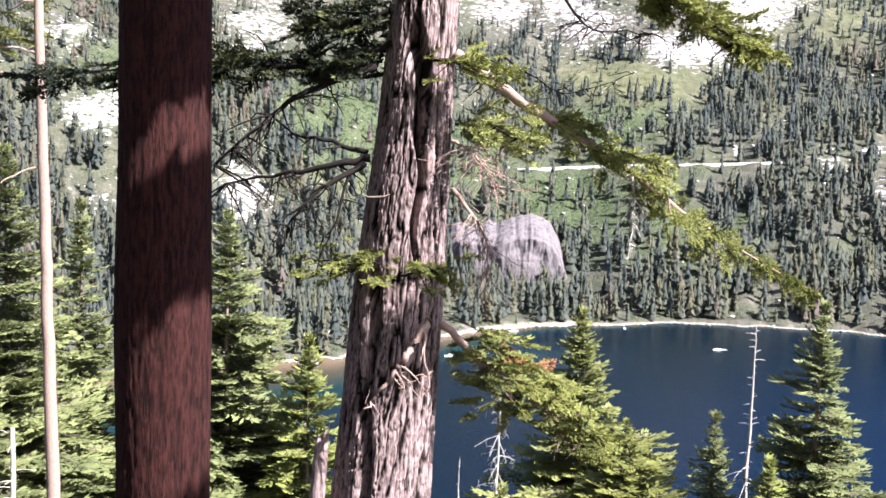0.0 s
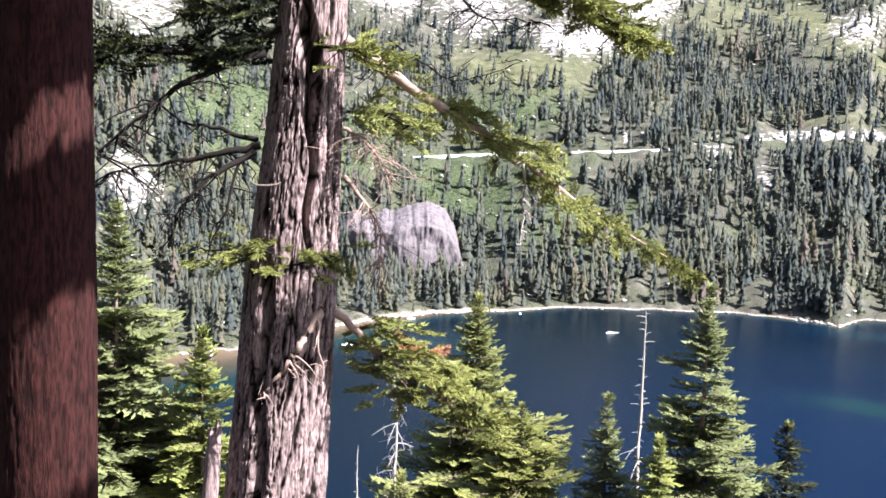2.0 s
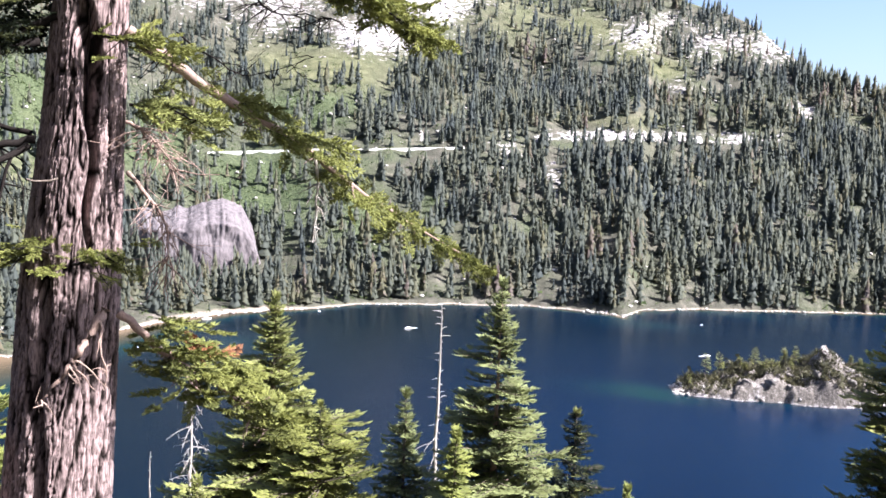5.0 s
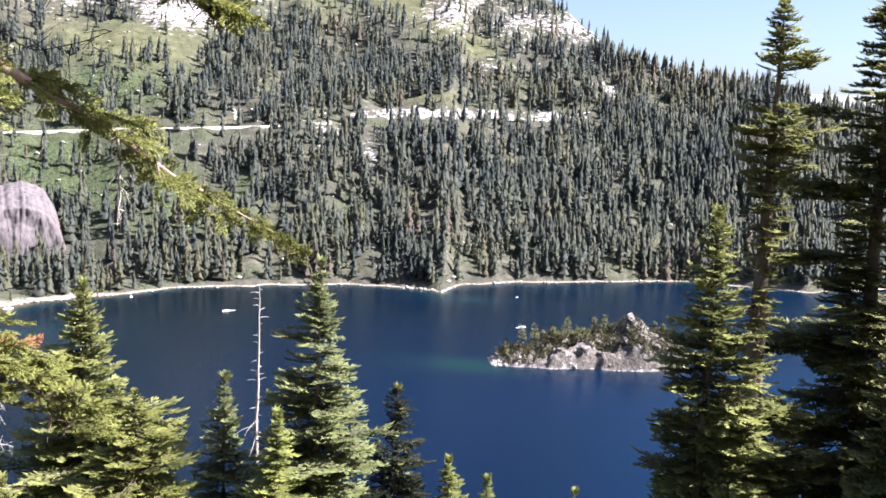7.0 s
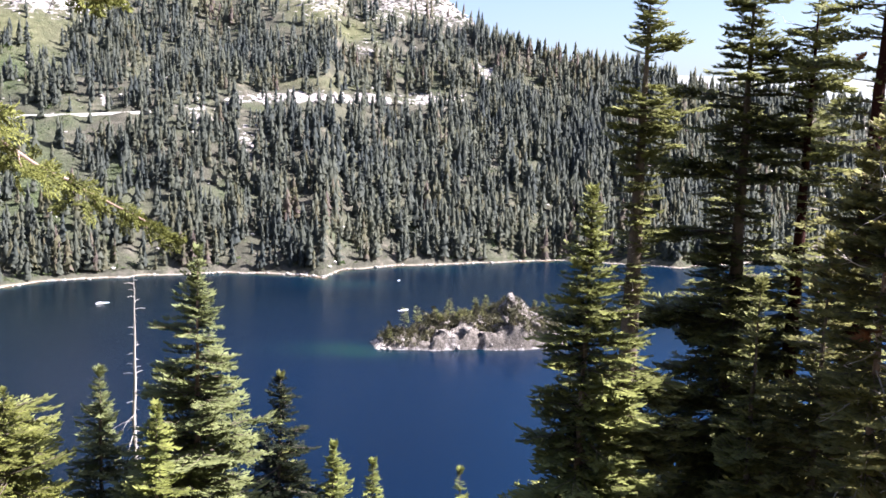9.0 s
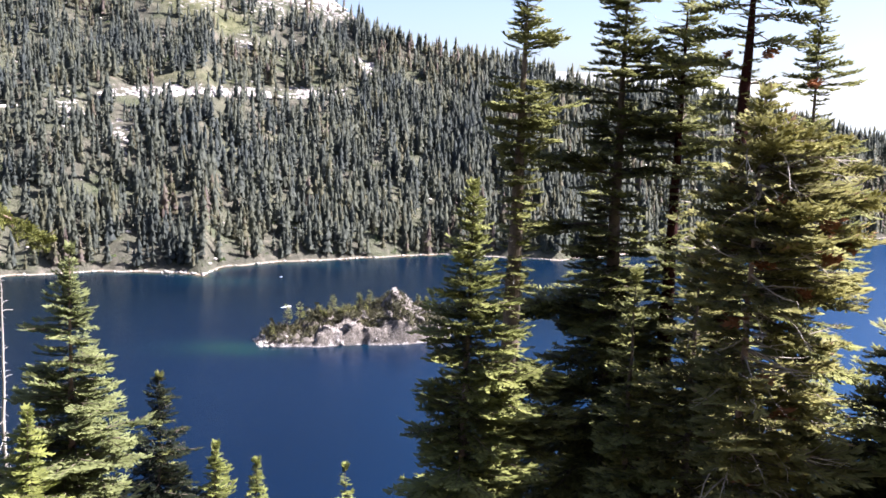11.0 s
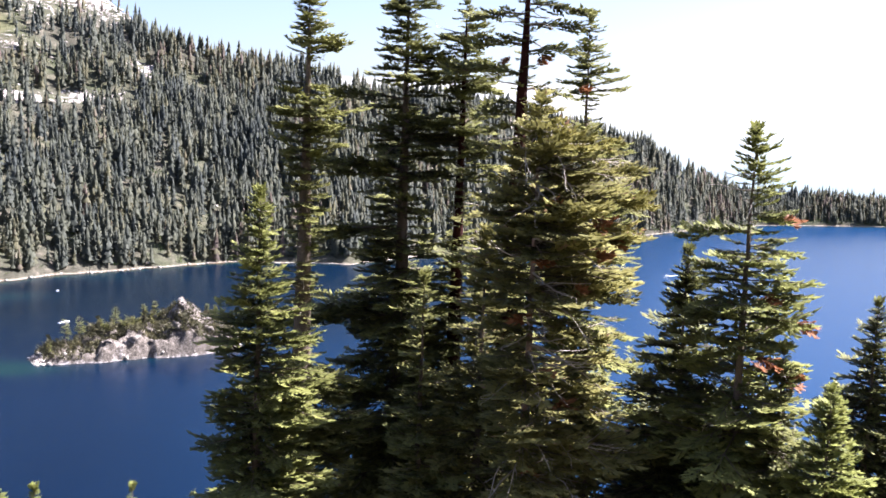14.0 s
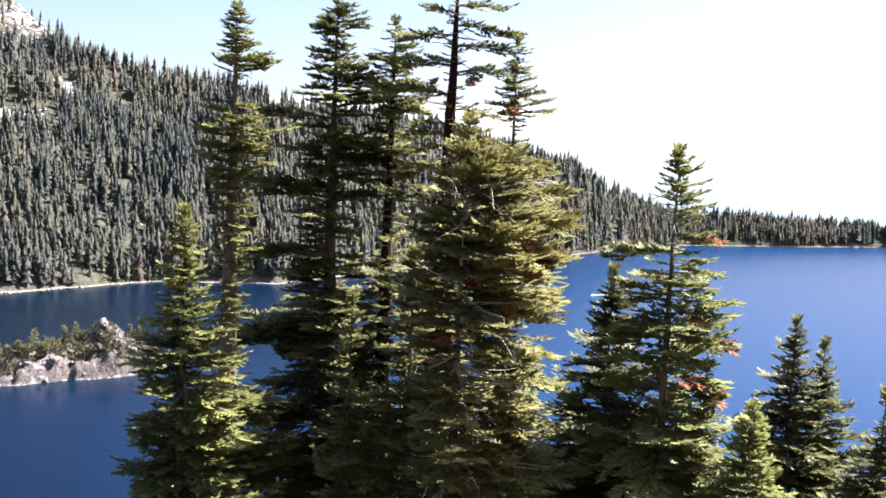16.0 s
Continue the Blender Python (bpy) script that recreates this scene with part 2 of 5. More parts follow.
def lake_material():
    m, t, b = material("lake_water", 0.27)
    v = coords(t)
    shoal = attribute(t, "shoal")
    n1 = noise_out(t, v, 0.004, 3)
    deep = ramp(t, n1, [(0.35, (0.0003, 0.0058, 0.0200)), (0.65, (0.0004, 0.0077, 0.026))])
    # Reflections painted into the base colour: bright sky rightwards, dark woods towards the far shore.
    deep = blend(t, attribute(t, "sky_reflection"), deep, (0.0010, 0.028, 0.088))
    deep = blend(t, attribute(t, "woods_reflection"), deep, (0.0004, 0.0046, 0.0095))
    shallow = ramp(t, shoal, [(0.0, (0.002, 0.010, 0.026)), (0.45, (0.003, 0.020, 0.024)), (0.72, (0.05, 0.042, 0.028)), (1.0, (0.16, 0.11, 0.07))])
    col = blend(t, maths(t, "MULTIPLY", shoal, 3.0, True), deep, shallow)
    t.links.new(col, b.inputs["Base Color"])
    b.inputs["IOR"].default_value = 1.33
    b.inputs["Specular IOR Level"].default_value = 0.20
    rip = maths(t, "ADD", noise_out(t, coords(t, (1, 1.6, 1)), 0.55, 3), maths(t, "MULTIPLY", noise_out(t, v, 0.06, 3), 2.0))
    bump(t, rip, 0.45, 0.14, b)
    return m


WATER = lake_material()

# ---- the land: one sheet round the eye ----
SHORE_AZ = (-180, -60, -25, -8, -6, 2, 6, 10, 13, 18, 22, 26.5, 27.6, 28.6, 31, 34, 38, 41, 47.6, 50.5, 57, 64, 68, 70, 76, 80, 90, 110, 180)
SHORE_D = (700, 700, 720, 790, 800, 925, 975, 1000, 1040, 1060, 1078, 1065, 1048, 1100, 1135, 1160, 1200, 1235, 1240, 1300, 1500, 1740, 1960, 2075, 2240, 2400, 2500, 2300, 700)
RIDGE_AZ = (-180, -30, 15, 22, 27.5, 30.6, 32.5, 33.9, 36.8, 40, 44.5, 48.3, 56, 63.5, 65.6, 68.3, 69.5, 76, 80, 90, 110, 180)
RIDGE_EL = (12, 15, 14, 9.8, 8.2, 7.3, 6.7, 5.9, 3.6, 2.8, 2.1, 1.1, 0.5, -1.2, -2.3, -3.4, -3.7, -3.65, -3.65, -3.7, -3.0, 8)


def shoreline(az):
    return np.interp(az, SHORE_AZ, SHORE_D) + 9 * fbm(az * 0.9, az * 0 + 3.3, 3)


def land(az, d):
    """Height of the ground over the lake, at az degrees and d metres."""
    shore, ridge_el = shoreline(az), np.interp(az, RIDGE_AZ, RIDGE_EL)
    bench = np.interp(az, (-30, 0, 6, 12, 20, 60), (190, 190, 150, 40, 5, 0))
    x, y = d * np.sin(np.radians(az)), d * np.cos(np.radians(az))
    shore = shore + 2.5 * fbm(x / 22, y / 22, 2)
    slope = np.interp(az, (-30, 8, 25, 60), (0.52, 0.50, 0.47, 0.50))
    top_d = (EYE + slope * (shore + bench)) / (slope - np.tan(np.radians(ridge_el)))
    top_z = EYE + top_d * np.tan(np.radians(ridge_el))
    s = d - shore
    rise = top_z * np.clip((s - bench) / np.maximum(top_d - shore - bench, 1), 0, 1)
    rise = rise + np.clip(s, 0, 30) * 0.12 + np.clip(s, 0, 5) * (0.55 - 0.5 * step01(1.0, 2.0, az) * (1 - step01(8.0, 9.5, az)))
    rough = fbm(x / 260, y / 260, 5) * 34 + fbm(x / 60, y / 60, 3) * 9
    rise = rise + rough * step01(25, 300, s - bench * 0.5) * (1 - 0.75 * step01(0.75, 1.0, (s - bench) / np.maximum(top_d - shore - bench, 1))) * np.clip(top_z / 160, 0.1, 1)
    over = np.maximum(d - top_d, 0)
    far = np.where(s > 0, rise - over * 0.4, np.maximum(s * 0.12, -14))
    far = np.maximum(far, -14)
    w = step01(-100, -55, az) * (1 - step01(112, 150, az))
    out = np.maximum(d - 2.2, 0)
    # The slope behind the eye is unseen, raised to hold back sky light.
    near = EYE - 1.6 - 0.56 * w * out + 0.62 * (1 - w) * np.minimum(out, 320) + fbm(x / 14, y / 14, 3) * np.clip(d * 0.03, 0, 4)
    return np.maximum(near, far)


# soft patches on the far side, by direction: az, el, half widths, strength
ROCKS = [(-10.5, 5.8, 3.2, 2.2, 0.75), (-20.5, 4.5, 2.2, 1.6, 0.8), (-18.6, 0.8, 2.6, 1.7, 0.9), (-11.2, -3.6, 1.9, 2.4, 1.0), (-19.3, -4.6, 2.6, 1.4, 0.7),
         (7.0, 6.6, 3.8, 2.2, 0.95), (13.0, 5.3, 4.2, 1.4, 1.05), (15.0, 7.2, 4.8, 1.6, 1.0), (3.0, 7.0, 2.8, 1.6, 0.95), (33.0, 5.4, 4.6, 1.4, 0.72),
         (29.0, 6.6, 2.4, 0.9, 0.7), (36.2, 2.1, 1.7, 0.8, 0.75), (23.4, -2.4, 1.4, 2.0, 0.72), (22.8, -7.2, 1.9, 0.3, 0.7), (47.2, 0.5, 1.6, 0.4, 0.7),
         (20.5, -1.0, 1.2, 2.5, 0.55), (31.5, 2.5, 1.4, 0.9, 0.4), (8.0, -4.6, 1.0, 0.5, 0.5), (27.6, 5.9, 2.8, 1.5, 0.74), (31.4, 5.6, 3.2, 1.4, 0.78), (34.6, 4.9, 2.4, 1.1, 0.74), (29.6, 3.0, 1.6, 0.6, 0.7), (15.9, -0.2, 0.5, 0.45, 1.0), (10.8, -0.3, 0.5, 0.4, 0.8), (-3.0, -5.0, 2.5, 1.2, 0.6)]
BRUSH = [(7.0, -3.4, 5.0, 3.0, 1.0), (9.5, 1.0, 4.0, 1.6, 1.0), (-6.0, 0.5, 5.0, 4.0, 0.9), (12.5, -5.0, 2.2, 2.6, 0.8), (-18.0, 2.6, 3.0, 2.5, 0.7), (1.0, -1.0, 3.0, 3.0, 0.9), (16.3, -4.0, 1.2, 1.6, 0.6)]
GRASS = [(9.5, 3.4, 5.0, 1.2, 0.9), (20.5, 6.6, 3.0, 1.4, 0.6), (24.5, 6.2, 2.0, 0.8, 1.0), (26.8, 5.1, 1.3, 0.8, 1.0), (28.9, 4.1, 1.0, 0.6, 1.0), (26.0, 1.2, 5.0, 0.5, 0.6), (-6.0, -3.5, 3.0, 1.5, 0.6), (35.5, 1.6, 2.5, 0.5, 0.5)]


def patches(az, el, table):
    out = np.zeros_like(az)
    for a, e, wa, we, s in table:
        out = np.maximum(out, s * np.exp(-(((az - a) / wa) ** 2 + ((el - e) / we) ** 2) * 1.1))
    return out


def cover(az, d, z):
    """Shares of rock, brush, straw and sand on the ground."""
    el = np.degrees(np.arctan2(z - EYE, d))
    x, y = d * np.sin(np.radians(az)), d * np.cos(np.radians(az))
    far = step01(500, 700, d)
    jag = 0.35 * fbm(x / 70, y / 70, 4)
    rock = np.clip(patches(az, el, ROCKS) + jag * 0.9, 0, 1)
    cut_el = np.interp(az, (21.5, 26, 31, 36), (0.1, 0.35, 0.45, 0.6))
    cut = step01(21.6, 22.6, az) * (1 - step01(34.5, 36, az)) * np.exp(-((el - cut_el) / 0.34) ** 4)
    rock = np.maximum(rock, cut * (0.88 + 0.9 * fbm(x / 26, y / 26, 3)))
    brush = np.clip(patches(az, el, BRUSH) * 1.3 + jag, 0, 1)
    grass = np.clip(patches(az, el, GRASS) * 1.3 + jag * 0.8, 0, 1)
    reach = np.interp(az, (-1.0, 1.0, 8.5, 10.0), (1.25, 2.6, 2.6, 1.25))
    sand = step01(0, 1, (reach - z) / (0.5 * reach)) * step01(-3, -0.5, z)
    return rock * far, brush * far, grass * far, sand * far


def build_land():
    az = np.concatenate([np.arange(-180, -34, 3.0), np.arange(-34, 92, 0.3), np.arange(92, 180, 3.0), [180.0]])
    line = shoreline(az)
    near = np.array([0.01, 1.5, 3, 5, 8, 12, 18, 26, 36, 50, 70, 95, 125, 160, 200, 250, 300, 360, 430])
    past = np.concatenate([[-120, -40, -12, -4, -1, 0.5, 1.5, 2.5, 4, 6, 9, 13, 18, 25], np.arange(34, 1250, 10.0), np.arange(1270, 2300, 40.0)])
    D = np.concatenate([np.tile(near, (len(az), 1)), np.minimum(line[:, None] + past[None], 4900)], 1)
    D[:, -1] = 4950
    A = np.repeat(az[:, None], D.shape[1], 1)
    d = D[0]
    Z = land(A, D)
    v = np.stack([D * np.sin(np.radians(A)), D * np.cos(np.radians(A)), Z], -1).reshape(-1, 3)
    n = len(d)
    i, j = np.meshgrid(np.arange(len(az) - 1), np.arange(n - 1), indexing="ij")
    q = np.stack([i * n + j, i * n + j + 1, (i + 1) * n + j + 1, (i + 1) * n + j], -1).reshape(-1, 4)[:, ::-1]
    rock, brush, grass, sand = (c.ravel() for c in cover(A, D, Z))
    ledge = np.abs(fbm(v[:, 0] / 34, v[:, 1] / 34, 4)) * 16 + np.abs(fbm(v[:, 0] / 13 + 7, v[:, 1] / 13, 2)) * 6 - 5
    v[:, 2] += np.clip(rock * 1.6 - 0.5, 0, 1) * ledge
    ob = new("ground", np_mesh("ground", v, q, GROUND, True, {"rock": rock, "brush": brush, "grass": grass, "sand": sand}))
    tagged(ob, "steep mountainside with brush, pale granite and a sandy lake shore", "mountain", kind="structure")


build_land()


def build_lake():
    """The water, with shoals towards the beaches and the island."""
    az = np.concatenate([np.arange(-180, -34, 6.0), np.arange(-34, 92, 0.7), np.arange(92, 180, 6.0), [180.0]])
    d = np.concatenate([[250, 350, 450, 520], np.arange(560, 2500, 18.0), [2700, 3200, 4000, 4980]])
    A, D = np.meshgrid(az, d, indexing="ij")
    x, y = D * np.sin(np.radians(A)), D * np.cos(np.radians(A))
    shore = np.interp(A, SHORE_AZ, SHORE_D)
    reach = np.interp(A, (-30, -4, 2, 6, 12, 27, 40, 90), (260, 210, 110, 40, 14, 26, 16, 14))
    shoal = np.clip(1 - (shore - D) / reach, 0, 1) ** 1.3
    for (a, r, wx, wy, s) in ((29.4, 735, 62, 26, 0.42), (29.0, 1015, 60, 26, 0.30), (36.0, 748, 66, 12, 0.35), (5.5, 830, 60, 60, 0.30), (33.0, 1120, 120, 22, 0.25)):
        px, py = r * math.sin(radians(a)), r * math.cos(radians(a))
        ca, sa = math.cos(radians(a)), math.sin(radians(a))
        u, w = (x - px) * ca - (y - py) * sa, (x - px) * sa + (y - py) * ca
        shoal = np.maximum(shoal, s * np.exp(-(u / wx) ** 2 - (w / wy) ** 2) * (0.9 + 0.5 * fbm(x / 40, y / 40, 3)))
    v = np.stack([x, y, np.zeros_like(x)], -1).reshape(-1, 3)
    n = len(d)
    i, j = np.meshgrid(np.arange(len(az) - 1), np.arange(n - 1), indexing="ij")
    q = np.stack([i * n + j, i * n + j + 1, (i + 1) * n + j + 1, (i + 1) * n + j], -1).reshape(-1, 4)[:, ::-1]
    # Shares of the painted sky and forest reflections, by bearing and distance.
    ob = new("water", np_mesh("water", v, q, WATER, True, {"shoal": shoal.ravel(), "sky_reflection": step01(30, 78, A).ravel(), "woods_reflection": np.clip(0.75 * step01(30, 4, A) + 0.6 * step01(650, 1000, D) * step01(66, 50, A), 0, 1).ravel()}))
    tagged(ob, "deep blue mountain lake with green shallows", "lake", kind="structure")


build_lake()


# ---- far woods: many small conifers in one mesh ----
def small_conifer(rng, tiers, spread, bare=0.08):
    """A unit-high conifer of ragged overlapping tiers and loose boughs round a thin trunk: vertices and triangles."""
    pile = Pile()
    for k in range(tiers):
        z = bare + (0.84 - bare) * (k / tiers) ** 0.95
        apex = min(1.0, z + rng.uniform(0.26, 0.40)) if k < tiers - 1 else 1.0
        r = spread * (1 - z) ** 0.8
        n = 6
        ang = rng.uniform(0, 6.28) + np.arange(n) * 6.283 / n + rng.normal(0, 0.22, n)
        rr = r * np.where(np.arange(n) % 2 == k % 2, 1.05, 0.55) * rng.uniform(0.7, 1.2, n)
        ring = np.stack([rr * np.cos(ang), rr * np.sin(ang), z - 0.15 * rr + rng.normal(0, 0.035, n)], 1)
        v = np.concatenate([[(rng.normal(0, 0.008), rng.normal(0, 0.008), apex)], ring])
        pile.add(v, [[0, 1 + m, 1 + (m + 1) % n] for m in range(n)])
    for k in range(13):
        z = bare + (0.90 - bare) * (k + rng.uniform(0, 1)) / 13
        r = (spread * (1 - z) ** 0.8 + 0.01) * rng.uniform(0.8, 1.3)
        a, half = k * 2.4 + rng.normal(0, 0.3), rng.uniform(0.25, 0.5)
        pile.add([(0.3 * r * math.cos(a), 0.3 * r * math.sin(a), min(0.98, z + 0.05 + 0.2 * r)), (r * math.cos(a - half), r * math.sin(a - half), z - r * rng.uniform(-0.1, 0.4)), (r * math.cos(a + half), r * math.sin(a + half), z - r * rng.uniform(-0.1, 0.4))], [[0, 1, 2]])
    pile.add([(0.014, 0, -0.06), (-0.007, 0.012, -0.06), (-0.007, -0.012, -0.06), (0, 0, 0.6)], [[0, 1, 3], [1, 2, 3], [2, 0, 3]])
    return np.concatenate(pile.v), np.concatenate(pile.f)


def scatter(name, templates, place, height, width, turn, pick, tone, mat, label, category):
    """Copies of small templates joined into ONE mesh of stuff."""
    pile = Pile()
    for k, (tv, tf) in enumerate(templates):
        sel = np.where(pick == k)[0]
        if not len(sel):
            continue
        c, s = np.cos(turn[sel])[:, None], np.sin(turn[sel])[:, None]
        w, h = width[sel][:, None], height[sel][:, None]
        vx = (tv[None, :, 0] * c - tv[None, :, 1] * s) * w + place[sel, 0:1]
        vy = (tv[None, :, 0] * s + tv[None, :, 1] * c) * w + place[sel, 1:2]
        vz = tv[None, :, 2] * h + place[sel, 2:3]
        v = np.stack([vx, vy, vz], -1).reshape(-1, 3)
        f = (tf[None] + (np.arange(len(sel)) * len(tv))[:, None, None]).reshape(-1, 3)
        pile.v.append(v), pile.f.append(f + pile.n), pile.tone.append(np.repeat(tone[sel], len(tv)))
        pile.n += len(v)
    ob = new(name, pile.mesh(name, mat))
    return tagged(ob, label, category, kind="stuff")


def far_places(rng, count, az0, az1, keep):
    """Places on the far slopes, even over the ground, thinned by keep(rock, brush, grass, az, el, s)."""
    az = rng.uniform(az0, az1, count)
    shore, ridge_el = np.interp(az, SHORE_AZ, SHORE_D), np.interp(az, RIDGE_AZ, RIDGE_EL)
    top = (EYE + 0.49 * shore) / (0.49 - np.tan(np.radians(np.minimum(ridge_el, 8.5)))) + 60
    d = np.sqrt(rng.uniform(0, 1, count) * (top ** 2 - shore ** 2) + shore ** 2) + 5
    z = land(az, d)
    rock, brush, grass, sand = cover(az, d, z)
    el = np.degrees(np.arctan2(z - EYE, d))
    ok = (rng.uniform(0, 1, count) < keep(rock, brush, grass, az, el, d - shore)) & (z > 1.4)
    az, d, z = az[ok], d[ok], z[ok]
    return np.stack([d * np.sin(np.radians(az)), d * np.cos(np.radians(az)), z], 1), az, d, (d - shore[ok])


def build_forest():
    rng = np.random.RandomState(11)
    temps = [small_conifer(rng, rng.randint(4, 6), rng.uniform(0.115, 0.155), rng.uniform(0.03, 0.12)) for _ in range(14)]

    def keep(rock, brush, grass, az, el, s):
        x = 0.5 + np.interp(az, (12, 24), (2.2, 1.1)) * fbm(az * 1.1, el * 1.5 + 50, 4)
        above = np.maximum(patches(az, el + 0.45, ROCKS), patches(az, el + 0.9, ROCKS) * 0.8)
        cut_el = np.interp(az, (21.5, 26, 31, 36), (0.1, 0.35, 0.45, 0.6))
        under = (az > 21.8) & (az < 35.8) & (el > cut_el - 1.3) & (el < cut_el + 0.3)
        p = np.clip(0.15 + 1.05 * x, 0.05, 1.3) * (1 - np.interp(az, (18, 26), (0.95, 0.75)) * step01(0.42, 0.7, rock)) * (1 - 0.7 * step01(0.45, 0.8, above)) * np.where(under, 0.28, 1.0) * (1 - 0.72 * step01(0.45, 0.8, brush)) * (1 - 0.85 * step01(0.4, 0.7, grass))
        p = p * np.interp(az, (-30, 10, 20, 28, 60), (0.95, 0.9, 1.05, 1.15, 1.2)) * np.interp(el, (-9, 1.0, 4.5, 8), (1.15, 1.0, 0.7, 0.45))
        gap = np.interp(az, (4, 18), (-1.6, -0.7))
        road = (az > 4) & (az < 18.3) & (np.abs(el - gap + 0.45) < 0.6)
        return np.where(road, 0.06, p)

    pts, az, d, s = far_places(rng, 38000, -31, 86, keep)
    n = len(pts)
    h = rng.gamma(8, 1 / 8, n) * np.interp(s, (0, 60, 400, 1100), (27, 30, 26, 17))
    h = np.clip(h * np.interp(az, (55, 68), (1.0, 0.72)), 6, 40)
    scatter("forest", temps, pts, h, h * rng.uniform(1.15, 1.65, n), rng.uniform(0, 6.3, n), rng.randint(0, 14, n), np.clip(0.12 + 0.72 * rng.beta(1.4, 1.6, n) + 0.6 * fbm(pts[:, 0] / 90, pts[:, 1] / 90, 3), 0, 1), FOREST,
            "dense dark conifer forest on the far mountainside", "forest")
    print("forest", n)

    def bush(r):
        """A low bush of loose leafy tufts, one high and one wide."""
        pile = Pile()
        for _ in range(15):
            n = r.normal(0, 1, 3)
            n[2] = abs(n[2]) * 0.8
            n /= np.linalg.norm(n)
            p = n * r.uniform(0.5, 1.0) * [1, 1, 0.9]
            a, b = r.normal(0, 1, 3), r.normal(0, 1, 3)
            pile.add([p + a * 0.16, p + b * 0.16, p + n * 0.30 - (a + b) * 0.12], [[0, 1, 2]])
        return np.concatenate(pile.v), np.concatenate(pile.f)

    def blob(r):
        bm = bmesh.new()
        bmesh.ops.create_icosphere(bm, subdivisions=1, radius=1)
        v = np.array([tuple(p.co) for p in bm.verts]) * r.uniform(0.65, 1.25, (len(bm.verts), 1))
        f = np.array([[p.index for p in q.verts] for q in bm.faces])
        bm.free()
        v[:, 2] = v[:, 2] * 0.8 + 0.3
        return v, f

    blobs = [blob(rng) for _ in range(8)]
    pts, az, d, s = far_places(rng, 80000, -31, 84, lambda rock, brush, grass, az, el, s: (0.10 + brush * 0.8 + grass * 0.12 + 0.5 * step01(40, 8, s)) * (1 - rock))
    n = len(pts)
    w = rng.gamma(3.0, 0.75, n) + 0.5
    scatter("brush", [bush(rng) for _ in range(8)], pts, w * rng.uniform(0.6, 1.1, n), w, rng.uniform(0, 6.3, n), rng.randint(0, 8, n), rng.beta(2, 2, n), SHRUB,
            "bright green brush on the mountainside", "brush")
    pts, az, d, s = far_places(rng, 24000, -31, 80, lambda rock, brush, grass, az, el, s: 0.05 + 0.45 * step01(0.4, 0.8, rock))
    n = len(pts)
    w = np.clip(rng.gamma(3, 1.0, n) * 0.8 + 0.6, 0.6, 3.6)
    scatter("boulders", blobs, pts, w * rng.uniform(0.4, 0.9, n), w, rng.uniform(0, 6.3, n), rng.randint(0, 8, n), rng.beta(2, 2, n), GRANITE,
            "pale granite boulders strewn over the slope", "boulders")
    az = rng.uniform(-20, 82, 1500)
    sh = np.interp(az, SHORE_AZ, SHORE_D)
    d = sh + 9 * fbm(az * 0.9, az * 0 + 3.3, 3) + rng.normal(0.0, 2.0, len(az))
    pts = np.stack([d * np.sin(np.radians(az)), d * np.cos(np.radians(az)), np.full(len(az), 0.1)], 1)
    w = rng.gamma(2.2, 0.34, len(az)) + 0.25
    w *= np.where((az > 25.5) & (az < 28.4), 1.9, 1.0)
    scatter("shore_stones", blobs, pts, w * 0.6, w, rng.uniform(0, 6.3, len(az)), rng.randint(0, 8, len(az)), rng.beta(2, 2, len(az)), GRANITE,
            "bleached granite stones along the waterline", "stones")


build_forest()


# ---- near conifers ----
def needles(base, along, side, length, width, rng):
    """Narrow pointed needle tufts, one triangle each."""
    n = len(base)
    lift = np.cross(along, side) * (rng.uniform(-0.2, 0.2, (n, 1)) * length)
    v = np.stack([base + side * width * 0.5, base - side * width * 0.5, base + along * length + lift], 1).reshape(-1, 3)
    return v, np.arange(3 * n).reshape(-1, 3)


def sprigs(base, along, side, length, width, rng):
    """Flat leafy sprigs with a raised midrib: four corners, two triangles each."""
    n = len(base)
    up = np.cross(side, along)
    up *= np.sign(up[:, 2:3] + 1e-6)
    mid = base + along * length * 0.4
    sag = up * width * rng.uniform(0.05, 0.35, (n, 1))
    v = np.stack([base + up * width * 0.1, mid + side * width * 0.5 - sag, base + along * length + up * length * rng.uniform(-0.12, 0.22, (n, 1)), mid - side * width * 0.5 - sag], 1).reshape(-1, 3)
    k = np.arange(n)[:, None] * 4
    return v, np.concatenate([k + [0, 1, 2], k + [0, 2, 3]])


